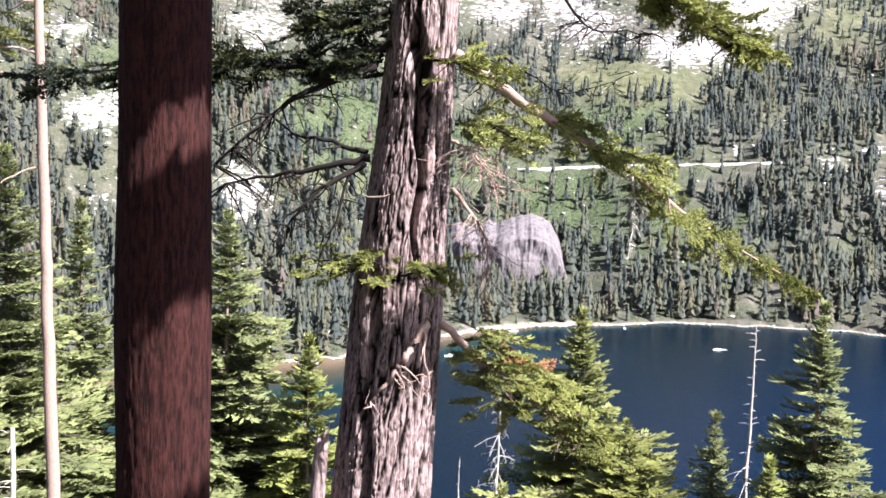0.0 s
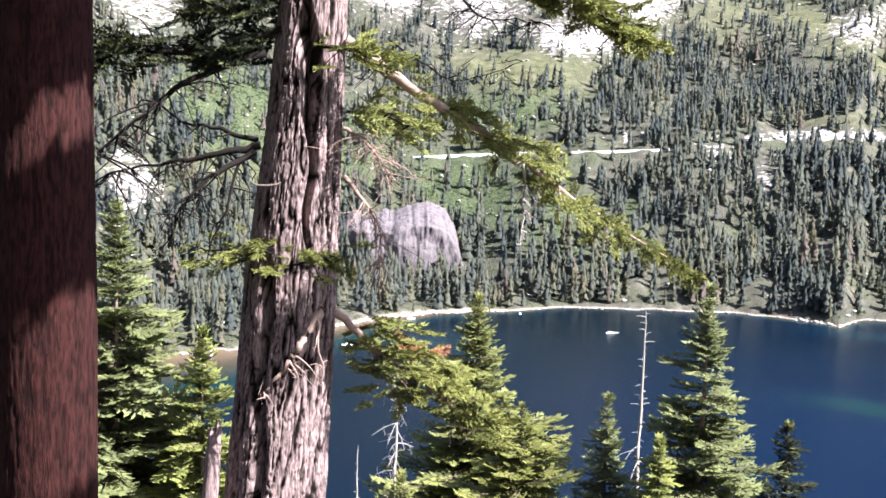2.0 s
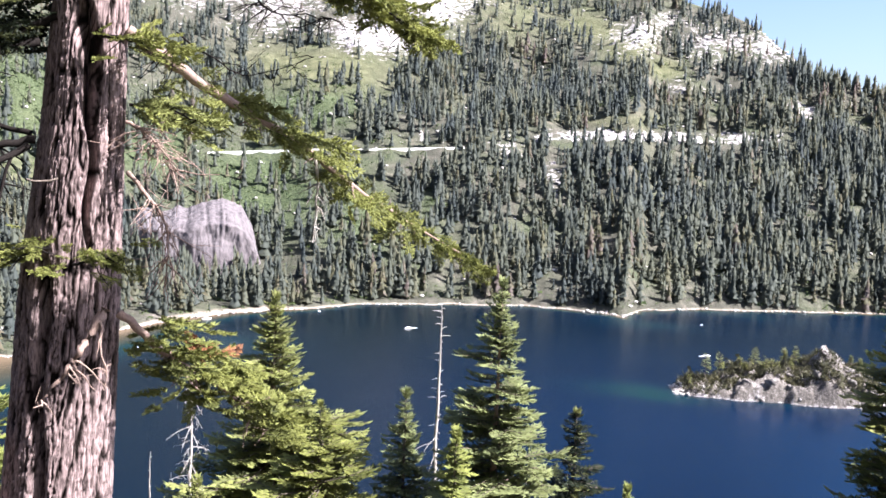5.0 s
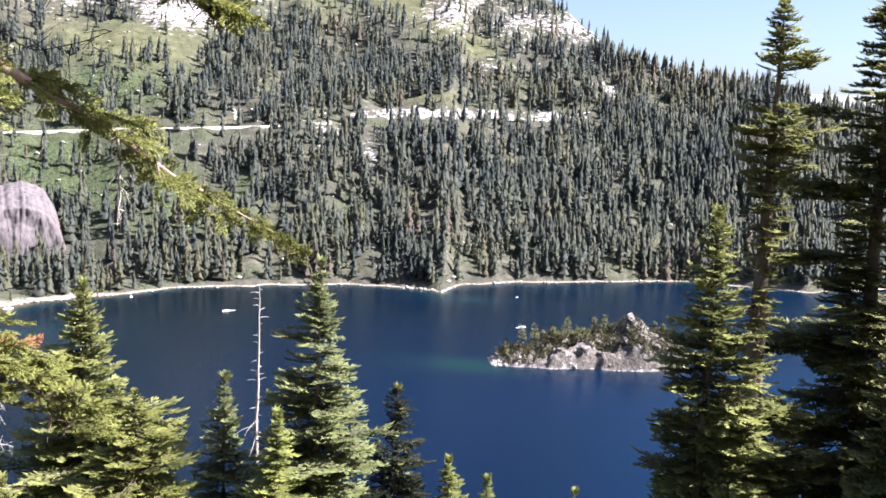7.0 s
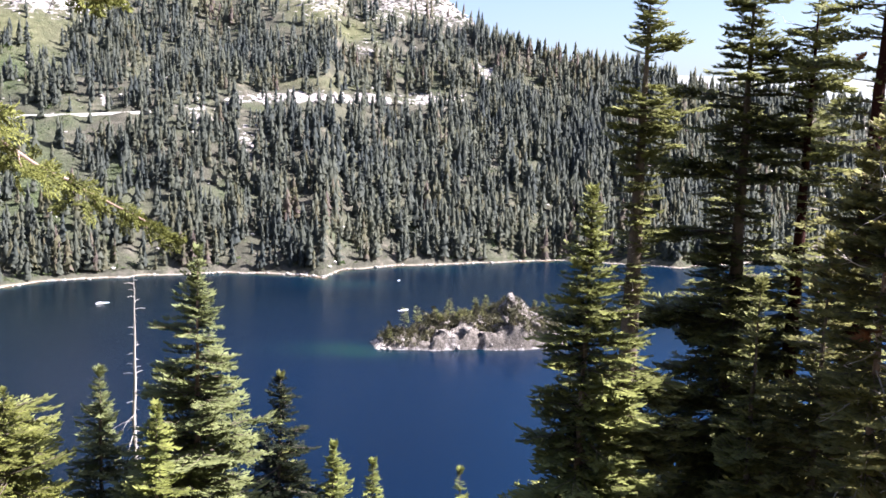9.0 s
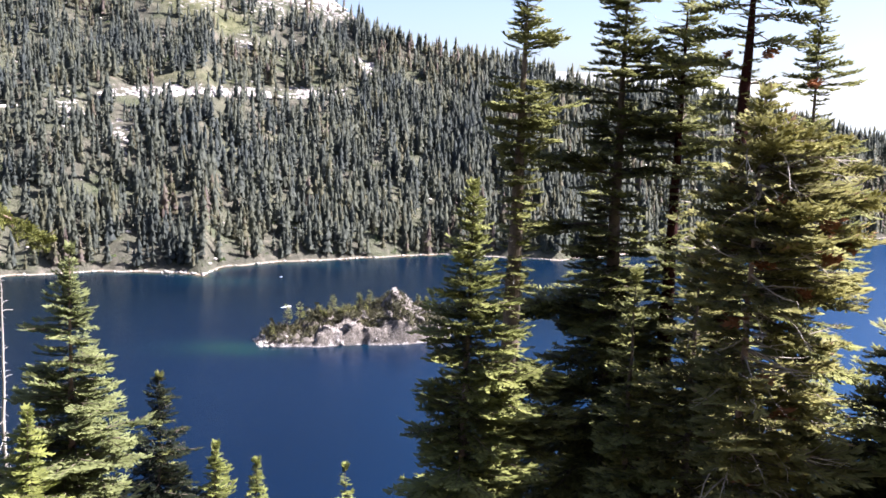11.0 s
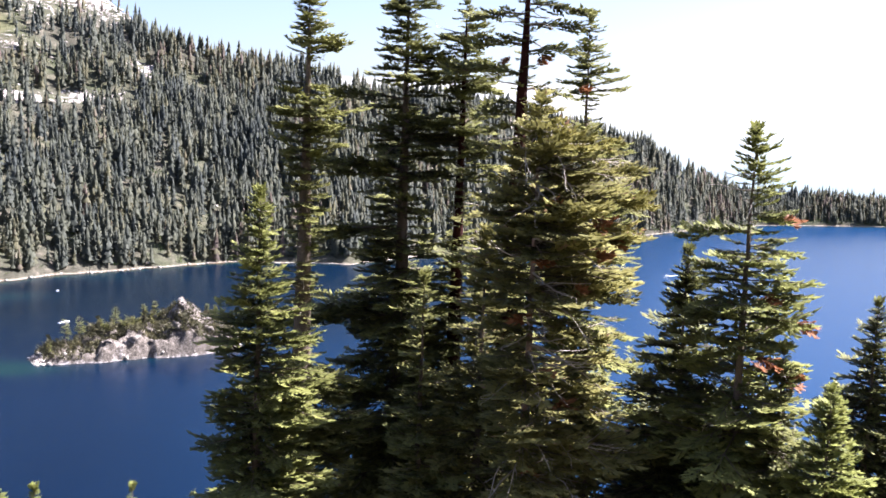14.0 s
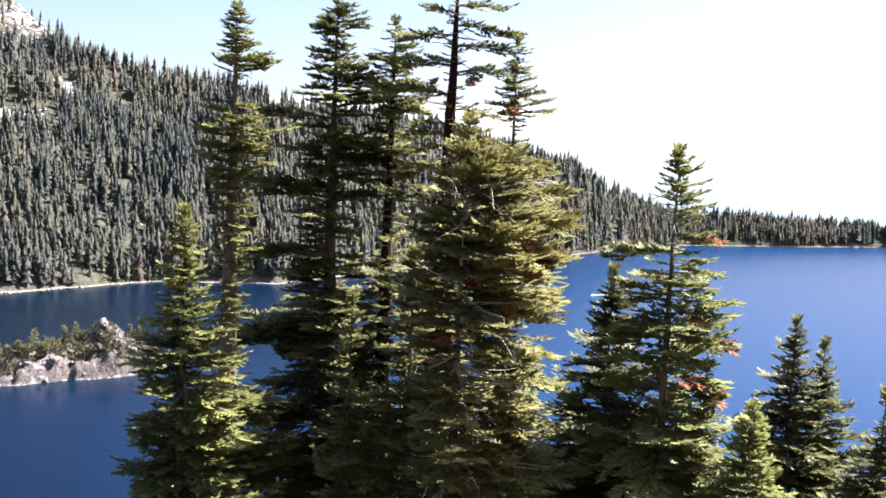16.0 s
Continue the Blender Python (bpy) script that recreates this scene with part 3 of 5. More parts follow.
def frond(rng, L, tuft=0.24, hairs=0.12, droop=0.10, bare=0.10, loose=0.0):
    """A flat dense fir bough along +x, L metres long: leaf mesh with tones (dark within to add inner shade, fresh at
    the tips) and twig mesh.
    """
    twigs, flat, hair = Pile(), [], []
    xs = np.linspace(0, L, 5)
    line = np.stack([xs, 0.04 * L * np.sin(xs / L * 3 + rng.uniform(0, 6)), -droop * L * (xs / L) ** 1.4 + 0.10 * L * (xs / L) ** 4], 1)
    twigs.add(*tube(line[::4], 0.008 + 0.010 * L, 0.004, 3))
    x = bare * L
    while x < L * 0.98:
        p0 = np.array([np.interp(x, xs, line[:, k]) for k in range(3)])
        for sgn in (-1, 1):
            tl = min(0.60 * (L - x) + 0.10, 0.14 + 0.8 * x, 1.05) * rng.uniform(0.35, 1.25)
            ang = sgn * radians(rng.uniform(36, 60))
            fall = rng.uniform(-0.16, 0.04)
            m = max(1, int(round(tl / (tuft * 0.8))))
            for q in (np.arange(m) + 0.45) / m:
                p = p0 + np.array([math.cos(ang), math.sin(ang), fall]) * tl * q
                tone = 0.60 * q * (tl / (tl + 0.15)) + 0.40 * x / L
                for turn in (rng.normal(0, 0.18), rng.choice((-1, 1)) * rng.uniform(0.5, 0.9)):
                    if abs(turn) > 0.45 and rng.rand() > 0.45:
                        continue
                    a2 = ang * 0.85 + turn
                    dd = np.array([math.cos(a2), math.sin(a2), rng.uniform(-0.12, 0.14) + 0.10 * q + rng.normal(0, 1) * loose])
                    sd = np.cross(dd, [rng.normal(0, 0.16 + loose), rng.normal(0, 0.16 + loose), 1])
                    flat.append((p - 0.3 * tuft * dd, dd / np.linalg.norm(dd), sd / np.linalg.norm(sd), tone))
                if rng.rand() < hairs:
                    a2 = ang + rng.normal(0, 0.6)
                    dd = np.array([math.cos(a2), math.sin(a2), rng.uniform(-0.1, 0.7)])
                    dd /= np.linalg.norm(dd)
                    sd = np.cross(dd, [rng.normal(0, 0.4), rng.normal(0, 0.4), 1])
                    hair.append((p, dd, sd / np.linalg.norm(sd), tone + 0.12))
        x += rng.uniform(0.8, 1.2) * tuft * 0.62
    tipward = line[-1] - line[-2]
    tipward /= np.linalg.norm(tipward)
    flat.append((line[-1] - 0.5 * tuft * tipward, tipward, np.array([-tipward[1], tipward[0], 0.0]), 1.0))
    out_v, out_f, out_t, n0 = [], [], [], 0
    for rows, make, lo, hi, k in ((flat, sprigs, 0.32, 0.52, 4), (hair, needles, 0.2, 0.34, 3)):
        if not rows:
            continue
        n = len(rows)
        size = tuft * (1.25 if k == 4 else 1.05) * rng.uniform(0.75, 1.25, (n, 1))
        v, f = make(np.array([r[0] for r in rows]), np.array([r[1] for r in rows]), np.array([r[2] for r in rows]), size, size * rng.uniform(lo, hi, (n, 1)), rng)
        out_v.append(v), out_f.append(f + n0), out_t.append(np.repeat(np.array([r[3] for r in rows]), k))
        n0 += len(v)
    return (np.concatenate(out_v), np.concatenate(out_f), np.concatenate(out_t)), (np.concatenate(twigs.v), np.concatenate(twigs.f))


SIZES = (0.5, 1.0, 1.7, 2.6, 3.8)
frng = np.random.RandomState(21)
FRONDS = {L: [frond(frng, L, 0.235 + 0.030 * L) for _ in range(5)] for L in SIZES}


def turned(v, yaw, rise, roll=0.0):
    """Rotate by roll about x, then lift by rise, then turn by yaw."""
    c, s = math.cos(roll), math.sin(roll)
    v = np.stack([v[:, 0], v[:, 1] * c - v[:, 2] * s, v[:, 1] * s + v[:, 2] * c], 1)
    c, s = math.cos(rise), math.sin(rise)
    v = np.stack([v[:, 0] * c - v[:, 2] * s, v[:, 1], v[:, 0] * s + v[:, 2] * c], 1)
    c, s = math.cos(yaw), math.sin(yaw)
    return np.stack([v[:, 0] * c - v[:, 1] * s, v[:, 0] * s + v[:, 1] * c, v[:, 2]], 1)


def put_frond(leaves, wood, rng, at, yaw, rise, L, tone, roll=0.0):
    size = min(SIZES, key=lambda q: abs(math.log(q / L)))
    (lv, lf, lt), (wv, wf) = FRONDS[size][rng.randint(5)]
    k = L / size
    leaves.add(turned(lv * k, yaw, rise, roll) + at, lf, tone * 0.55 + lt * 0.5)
    wood.add(turned(wv * k, yaw, rise, roll) + at, wf)


def conifer(seed, az, el, d, shape, mat=None, label="", per_metre=8.0, lean=(0.0, 0.0), bark=None, stubs=0, stub_len=0.7, rust=(), clumps=(), girth=0.013, top_up=22, low=-12, tone=(0.15, 0.95), cut=0.0, leader=0.4, ragged=0.45, flag=(0, 0.0), bare=(0, 0.0), taper=1.2, stub_way=None):
    """A fir whose tip stands at az, el, d. shape: (metres below the tip, crown radius) pairs; clumps: (metres below the tip, bearing, length) of large limbs;
    ragged: how uneven the crown is; flag: bearing and share by which it leans to one side; bare: bearing and share of a thinned side; stubs: bare dead twigs; rust: indices of limbs with dead needles."""
    rng = np.random.RandomState(seed)
    tip = spot(az, el, d)
    gz = float(land(np.array([az]), np.array([d]))[0]) - 0.4
    height = tip.z - gz
    base = Vector((tip.x + lean[0], tip.y + lean[1], gz))
    tree = thing("fir_tree", base, label or "tall green fir standing on the slope above the lake", "tree", "firs on the slope")

    def axis(z):
        u = np.clip((z - gz) / height, 0, 1)
        return np.array([base.x + (tip.x - base.x) * u, base.y + (tip.y - base.y) * u, z])

    zs = np.linspace(gz, tip.z - cut, 26)
    pts = [axis(z) + np.array([rng.normal(0, 0.02), rng.normal(0, 0.02), 0]) for z in zs]
    tv, tf = tube(pts, girth * height, 0.012 + girth * cut * 3.0, 10, taper)
    pile = Pile()
    pile.add(tv, tf)
    part("trunk", pile.mesh("trunk", bark or BARK_FIR, True, base), tree)
    leaves, wood, dead = Pile(), Pile(), Pile()
    drops, radii = zip(*shape)
    z = cut + 0.12
    seen = d * (math.tan(radians(el)) + 0.42)
    while z < drops[-1]:
        R = float(np.interp(z, drops, radii))
        u = z / drops[-1]
        count = int(np.clip(4.2 + 1.5 * R, 6, 10) * per_metre / 10 * (1.0 if z < seen else 0.25))
        yaw0 = rng.uniform(0, 6.28)
        for k in range(count):
            if R < 0.05 or rng.rand() < 0.2:
                continue
            L = max(0.25, R * rng.uniform(0.58, 1.25))
            yaw = yaw0 + k * 6.283 / count + rng.normal(0, 0.3)
            bearing = 90 - math.degrees(yaw)
            lump = float(vnoise(np.array([(yaw % 6.283) / 6.283 * 5]), np.array([z * 0.55 + seed * 3.7]), 5)[0])
            if lump < 0.30 * ragged + 0.02 or rng.rand() < bare[1] * (z < 12.0) * max(0.0, math.cos(radians(bearing - bare[0]))) ** 2:
                continue
            L *= 1 + ragged * (lump * 1.3 - 0.62) + flag[1] * math.cos(radians(bearing - flag[0]))
            rise = radians(np.interp(u, (0, 0.25, 1), (top_up, 8, low)) + rng.normal(0, 9))
            shade = rng.uniform(*tone)
            at = axis(tip.z - z - rng.normal(0, 0.05 + 0.14 * min(1.0, z / 5.0)))
            put_frond(leaves, wood, rng, at, yaw, rise, L, shade, rng.normal(0, 0.14))
            if L > 1.8:
                for w in (-1, 1):
                    s = rng.uniform(0.35, 0.65)
                    put_frond(leaves, wood, rng, at + turned(np.array([[L * s, 0, 0]]), yaw, rise)[0], yaw + w * rng.uniform(0.45, 0.9), rise - 0.1, L * rng.uniform(0.35, 0.55), shade * rng.uniform(0.85, 1.1), rng.normal(0, 0.25))
        # Inner boughs, toned dark to paint the shade inside the crown.
        if R > 0.6 and z < seen and ragged < 0.6:
            for _ in range(2):
                put_frond(leaves, wood, rng, axis(tip.z - z + rng.uniform(-0.2, 0.2)), rng.uniform(0, 6.28), radians(rng.uniform(-25, 25)), R * rng.uniform(0.4, 0.65), 0.1, rng.normal(0, 0.5))
        z += (0.14 + 0.30 * min(1.0, z / 6.0)) * rng.uniform(0.7, 1.3) * (1.0 if z < seen else 2.0)
    if leader:
        for a in np.linspace(0, 6.28, 5)[:4]:
            put_frond(leaves, wood, rng, axis(tip.z - leader - cut), a, radians(68), leader + 0.15, 0.6)
    for drop, bearing, L in clumps:
        yaw = radians(90 - bearing)
        at0 = axis(tip.z - drop)
        lift = radians(rng.uniform(-4, 10))
        line = bend([at0, at0 + turned(np.array([[L * 0.5, 0, 0.02 * L]]), yaw, lift)[0], at0 + turned(np.array([[L, 0, -0.06 * L]]), yaw, lift)[0]], 8, rng, 0.02)
        wood.add(*tube(line, 0.02 + 0.018 * L, 0.012, 5))
        for q in np.linspace(0.2, 1.0, int(7 * L)):
            p = line[min(7, int(q * 7.99))] + rng.normal(0, 0.06, 3)
            put_frond(leaves, wood, rng, p, yaw + rng.uniform(-1.2, 1.2), radians(rng.uniform(-15, 18)), L * rng.uniform(0.24, 0.44) + 0.25, rng.uniform(*tone), rng.normal(0, 0.4))
    part("crown", leaves.mesh("crown", mat or FIR, False, base), tree)
    tagged(part("twigwork", wood.mesh("twigwork", BARK_FIR, False, base), tree), kind="stuff")
    if stubs:
        for _ in range(stubs):
            drop = rng.uniform(drops[0] + 1.0, drops[-1])
            p = axis(tip.z - drop)
            a, L = rng.uniform(0, 6.28), stub_len * rng.uniform(0.4, 1.5)
            if stub_way:
                a = radians(90 - stub_way[0] + rng.uniform(-1, 1) * stub_way[1])
            q = p + np.array([math.cos(a) * L, math.sin(a) * L, L * rng.uniform(-0.5, 0.25)])
            m = (p + q) / 2 + rng.normal(0, 0.08 * L, 3)
            dead = Pile()
            line = bend([p, m, q], 7, rng, 0.015)
            dead.add(*tube(line, 0.022 + 0.010 * L, 0.010, 4))
            for _ in range(int(2 + 2 * L)):
                b = line[rng.randint(2, 7)]
                dead.add(*tube([b, b + rng.normal(0, 0.22, 3) + (q - p) * 0.12], 0.014, 0.006, 3))
            part("dead_branch", dead.mesh("dead_branch", DEADWOOD, False, base), tree, "bare bleached branch")
    if rust:
        for drop, bearing, out, L in rust:
            old, oldw = Pile(), Pile()
            for _ in range(6):
                p = axis(tip.z - drop) + np.array([math.sin(radians(bearing)) * out, math.cos(radians(bearing)) * out, 0]) + rng.normal(0, 0.06, 3)
                put_frond(old, oldw, rng, p, radians(90 - bearing) + rng.uniform(-1, 1), radians(rng.uniform(-30, 15)), L * rng.uniform(0.6, 1.1), rng.uniform(0.1, 0.8), rng.normal(0, 0.5))
            part("dead_spray", old.mesh("dead_spray", RUSTY, False, base), tree, "rust-brown dead needles")
    return tree


CONE = lambda r, n=14.0, p=0.85: [(0.0, 0.12)] + [(n * u, r * u ** p) for u in (0.08, 0.2, 0.35, 0.5, 0.7, 0.85, 1.0)] + [(n * 1.7, r * 1.05)]

# left of the great trunk
conifer(1, -23.4, -1.4, 48, CONE(4.6, 15), FIR_PALE, "bright green fir with a full pointed crown", 12)
conifer(2, -19.7, -4.2, 52, CONE(3.4, 14), FIR_PALE, "bright green fir with a dense pointed crown", 12, stubs=14)
conifer(3, -12.0, -4.7, 50, [(0, 0.15), (0.6, 0.5), (2, 0.9), (4, 1.6), (7, 2.7), (10, 3.6), (14, 4.6), (22, 4.8)], FIR_PALE, "green fir with its pale trunk showing", 12, stubs=24, bark=BARK_THIN)
conifer(4, -7.4, -11.5, 47, CONE(3.4, 9), FIR_YOUNG, "bright green fir with a broad crown", 10)
conifer(5, -25.5, -8.0, 44, CONE(4.0, 12), FIR_PALE, "green fir with drooping branches", 12)
# middle
conifer(6, 8.1, -9.4, 60, CONE(5.0, 12), FIR, "yellow-green fir above the water", 12)
conifer(7, 10.8, -15.3, 54, CONE(3.8, 7), MOSSY, "bushy yellow-green fir above the water", 11, leader=0.2)
conifer(8, 15.7, -14.5, 57, CONE(2.3, 8), FIR_PALE, "slim green fir beside a bare snag", 12)
conifer(9, 20.9, -8.1, 54, [(0, 0.12), (0.6, 0.35), (1.6, 0.7), (3, 1.05), (5, 1.75), (7.5, 2.3), (10, 2.9), (16, 3.6), (24, 3.8)], FIR_PALE, "green fir with a pale trunk and a slender top", 12, stubs=26, bark=BARK_THIN)
conifer(10, 18.7, -16.6, 50, CONE(1.6, 5), FIR_YOUNG, "small bright fir below its neighbours", 12)
# Its shade is put into the needles by a tone below the usual range.
conifer(11, 25.5, -15.0, 65, [(0, 0.1), (0.6, 0.5), (1.6, 1.0), (2.4, 0.7), (4, 2.0), (6, 2.4), (12, 2.8)], FIR_DARK, "dark fir above the water, its shade toned in", 9, tone=(-0.8, -0.5))
conifer(12, 28.6, -18.8, 66, CONE(2.4, 7), FIR_YOUNG, "top of a young bright fir above the water", 12)
conifer(13, 30.9, -19.7, 70, CONE(1.6, 6), FIR_YOUNG, "tip of a young bright fir above the water", 12)
conifer(14, 36.0, -20.0, 72, CONE(1.6, 6), FIR_YOUNG, "tip of a young bright fir above the water", 12)
conifer(15, 4.0, -19.4, 52, CONE(2.6, 7), FIR, "green fir below the great trunk", 10)
# right
conifer(20, 42.9, -4.1, 50, [(0, 0.12), (0.8, 0.45), (2, 0.85), (4, 1.35), (6, 1.85), (9, 2.45), (13, 3.0), (20, 3.5)], FIR, "yellow-green fir with a long pointed crown", 12, stubs=16)
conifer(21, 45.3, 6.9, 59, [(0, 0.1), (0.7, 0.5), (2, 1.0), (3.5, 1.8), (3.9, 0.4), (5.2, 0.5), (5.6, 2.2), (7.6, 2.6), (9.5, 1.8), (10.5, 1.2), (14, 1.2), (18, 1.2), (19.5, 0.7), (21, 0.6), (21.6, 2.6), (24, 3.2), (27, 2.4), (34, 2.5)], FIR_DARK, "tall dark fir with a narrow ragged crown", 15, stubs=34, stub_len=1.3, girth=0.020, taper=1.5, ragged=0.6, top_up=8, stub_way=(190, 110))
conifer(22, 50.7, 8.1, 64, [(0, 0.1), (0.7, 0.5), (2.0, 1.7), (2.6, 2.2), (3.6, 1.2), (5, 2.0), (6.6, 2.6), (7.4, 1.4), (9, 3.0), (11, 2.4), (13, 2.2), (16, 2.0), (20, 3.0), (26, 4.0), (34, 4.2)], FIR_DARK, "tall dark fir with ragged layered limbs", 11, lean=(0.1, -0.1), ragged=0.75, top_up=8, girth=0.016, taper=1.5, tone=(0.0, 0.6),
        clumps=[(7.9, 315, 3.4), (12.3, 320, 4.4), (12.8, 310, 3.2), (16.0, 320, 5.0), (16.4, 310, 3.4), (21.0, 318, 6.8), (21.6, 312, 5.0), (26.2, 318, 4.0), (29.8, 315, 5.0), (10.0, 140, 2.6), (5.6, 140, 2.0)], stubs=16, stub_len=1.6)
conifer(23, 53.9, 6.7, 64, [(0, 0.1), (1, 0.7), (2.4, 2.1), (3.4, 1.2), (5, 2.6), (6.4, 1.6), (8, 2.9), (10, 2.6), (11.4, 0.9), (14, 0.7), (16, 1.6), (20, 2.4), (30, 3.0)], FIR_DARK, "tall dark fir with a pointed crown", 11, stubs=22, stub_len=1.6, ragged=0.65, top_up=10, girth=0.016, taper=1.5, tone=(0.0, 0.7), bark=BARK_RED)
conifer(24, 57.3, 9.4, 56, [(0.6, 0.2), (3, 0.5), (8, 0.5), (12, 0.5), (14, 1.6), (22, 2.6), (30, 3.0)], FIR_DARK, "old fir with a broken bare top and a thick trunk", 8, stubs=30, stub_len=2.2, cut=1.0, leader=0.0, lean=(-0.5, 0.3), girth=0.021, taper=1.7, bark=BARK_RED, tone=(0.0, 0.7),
        clumps=[(2.2, 320, 1.5), (4.0, 150, 2.2), (5.0, 325, 2.2), (7.4, 150, 1.8), (10.6, 320, 2.2), (3.4, 330, 2.5), (2.9, 147, 2.6), (1.8, 140, 2.0), (4.8, 327, 1.8), (5.4, 150, 2.3), (6.6, 318, 3.4), (8.8, 322, 2.0), (9.4, 300, 1.7), (8.2, 330, 1.5), (12.4, 330, 2.6), (13.6, 215, 1.8), (16.8, 330, 3.0), (19.8, 150, 3.0)],
        rust=[(5.8, 150, 0.7, 0.6), (5.9, 310, 0.9, 0.6), (7.2, 130, 3.2, 0.7)])
conifer(25, 60.7, 6.0, 62, [(0, 0.1), (1, 0.6), (2.5, 1.1), (4.4, 1.9), (4.9, 0.5), (6.2, 0.4), (7, 2.4), (12, 3.0), (24, 3.4)], FIR_DARK, "dark fir tip above a bare stretch of trunk", 9, ragged=0.5, top_up=8, flag=(130, 0.25), girth=0.011)
conifer(26, 58.3, 1.6, 46, [(0, 0.3), (0.8, 0.9), (2.2, 1.9), (4, 2.8), (7, 3.4), (10, 3.0), (13, 3.0), (17, 3.2), (22, 3.2)], FIR_OLD, "massive bushy fir with olive foliage and dead twigs", 10, stubs=150, stub_len=3.0, ragged=0.75, flag=(140, 0.38), bare=(238, 0.35), bark=BARK_THIN, girth=0.011, stub_way=(190, 75),
        clumps=[(3.4, 150, 3.4), (5.0, 145, 4.0), (6.6, 150, 3.8), (8.6, 155, 3.4), (2.2, 140, 2.8), (11.0, 150, 3.0), (13.5, 160, 2.6), (5.8, 200, 2.6), (10.2, 200, 2.4), (15.0, 190, 2.4)],
        rust=[(5.4, 165, 2.6, 1.0), (6.2, 150, 3.4, 0.9), (13.6, 190, 1.9, 0.7), (9.6, 250, 1.6, 0.6), (8.4, 170, 2.0, 0.6), (4.6, 215, 1.6, 0.6), (7.2, 225, 1.8, 0.6), (6.8, 170, 3.0, 0.8), (12.0, 220, 1.9, 0.6), (16.4, 230, 2.0, 0.5)])
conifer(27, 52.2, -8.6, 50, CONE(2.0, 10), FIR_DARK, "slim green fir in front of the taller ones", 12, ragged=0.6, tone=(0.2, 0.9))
conifer(28, 55.6, -6.0, 50, [(0, 0.2), (1.2, 0.9), (3, 1.6), (6, 2.3), (9, 2.4), (14, 2.8)], FIR_OLD, "olive fir among taller ones", 12, ragged=0.85, stubs=14, tone=(0.0, 0.65))
conifer(29, 61.9, -14.0, 47, CONE(2.0, 7), FIR_DARK, "olive green fir among taller ones", 12, ragged=0.6)
conifer(30, 69.9, 0.4, 47, [(0, 0.1), (0.5, 0.45), (1.5, 0.9), (3, 1.2), (4, 1.4), (5.2, 1.6), (6, 2.2), (8, 2.0), (10, 2.4), (14, 3.2), (20, 3.6)], FIR, "green fir with rusty dead sprays", 12, stubs=34, stub_len=1.1, ragged=0.7,
        clumps=[(4.6, 310, 2.6)], rust=[(4.0, 160, 1.5, 0.9), (8.5, 165, 2.3, 1.0), (9.8, 225, 1.9, 1.1), (10.8, 175, 2.0, 1.0), (7.2, 215, 1.6, 0.7)])
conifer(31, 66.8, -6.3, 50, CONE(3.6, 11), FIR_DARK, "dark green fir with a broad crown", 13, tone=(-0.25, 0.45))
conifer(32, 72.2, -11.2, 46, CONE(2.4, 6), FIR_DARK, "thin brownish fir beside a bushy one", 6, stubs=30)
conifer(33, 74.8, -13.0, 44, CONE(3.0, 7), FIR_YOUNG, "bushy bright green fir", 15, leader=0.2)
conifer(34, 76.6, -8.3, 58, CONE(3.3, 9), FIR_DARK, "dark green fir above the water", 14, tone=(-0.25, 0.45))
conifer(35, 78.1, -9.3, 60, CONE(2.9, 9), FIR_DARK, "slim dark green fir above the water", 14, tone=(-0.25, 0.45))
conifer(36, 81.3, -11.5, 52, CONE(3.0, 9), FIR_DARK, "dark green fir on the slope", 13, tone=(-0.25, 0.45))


# ---- dead snags ----
def snag(seed, az, el, d, long_from, twig, label, fuzzy=False, tipcut=0.02):
    rng = np.random.RandomState(seed)
    tip = spot(az, el, d)
    gz = float(land(np.array([az]), np.array([d]))[0]) - 0.4
    base = Vector((tip.x, tip.y, gz))
    tree = thing("dead_tree", base, label, "dead tree")
    pile = Pile()
    line = [np.array([tip.x + rng.normal(0, 0.025), tip.y + rng.normal(0, 0.025), z]) for z in np.linspace(gz, tip.z, 24)]
    pile.add(*tube(line, 0.011 * (tip.z - gz), tipcut, 8, 1.1))
    z = tip.z - 0.3
    while z > tip.z - 16:
        drop = tip.z - z
        for _ in range(rng.randint(1, 3)):
            a = rng.uniform(0, 6.28)
            L = twig * rng.uniform(0.35, 1.2) * (1.0 if drop < long_from else 2.6)
            p = np.array([tip.x, tip.y, z])
            q = p + np.array([math.cos(a) * L, math.sin(a) * L, L * (rng.uniform(-0.15, 0.2) if drop < long_from else rng.uniform(-0.7, -0.2))])
            arms = Pile()
            arms.add(*tube(bend([p, (p + q) / 2 + [0, 0, 0.08 * L], q], 5, rng, 0.01), 0.03, 0.010, 4))
            if fuzzy:
                for _ in range(6):
                    s = rng.uniform(0.3, 1)
                    b = p + (q - p) * s
                    arms.add(*tube([b, b + rng.normal(0, 0.22, 3) - [0, 0, 0.12]], 0.010, 0.004, 3))
            part("branch", arms.mesh("branch", DEADWOOD, False, base), tree)
        z -= rng.uniform(0.22, 0.5)
    part("trunk", pile.mesh("trunk", DEADWOOD, True, base), tree)


snag(51, 17.5, -9.5, 60, 8.0, 0.55, "tall thin bleached dead tree with short stubs")
snag(52, 3.6, -14.2, 55, 0.4, 0.55, "grey dead tree with fine hanging twigs", True)
snag(53, 1.4, -17.8, 52, 9.0, 0.16, "thin dead stem beside the great trunk", False, 0.01)
snag(54, -23.2, -15.8, 42, 9.0, 0.9, "pale dead stem with bare branches", False, 0.10)


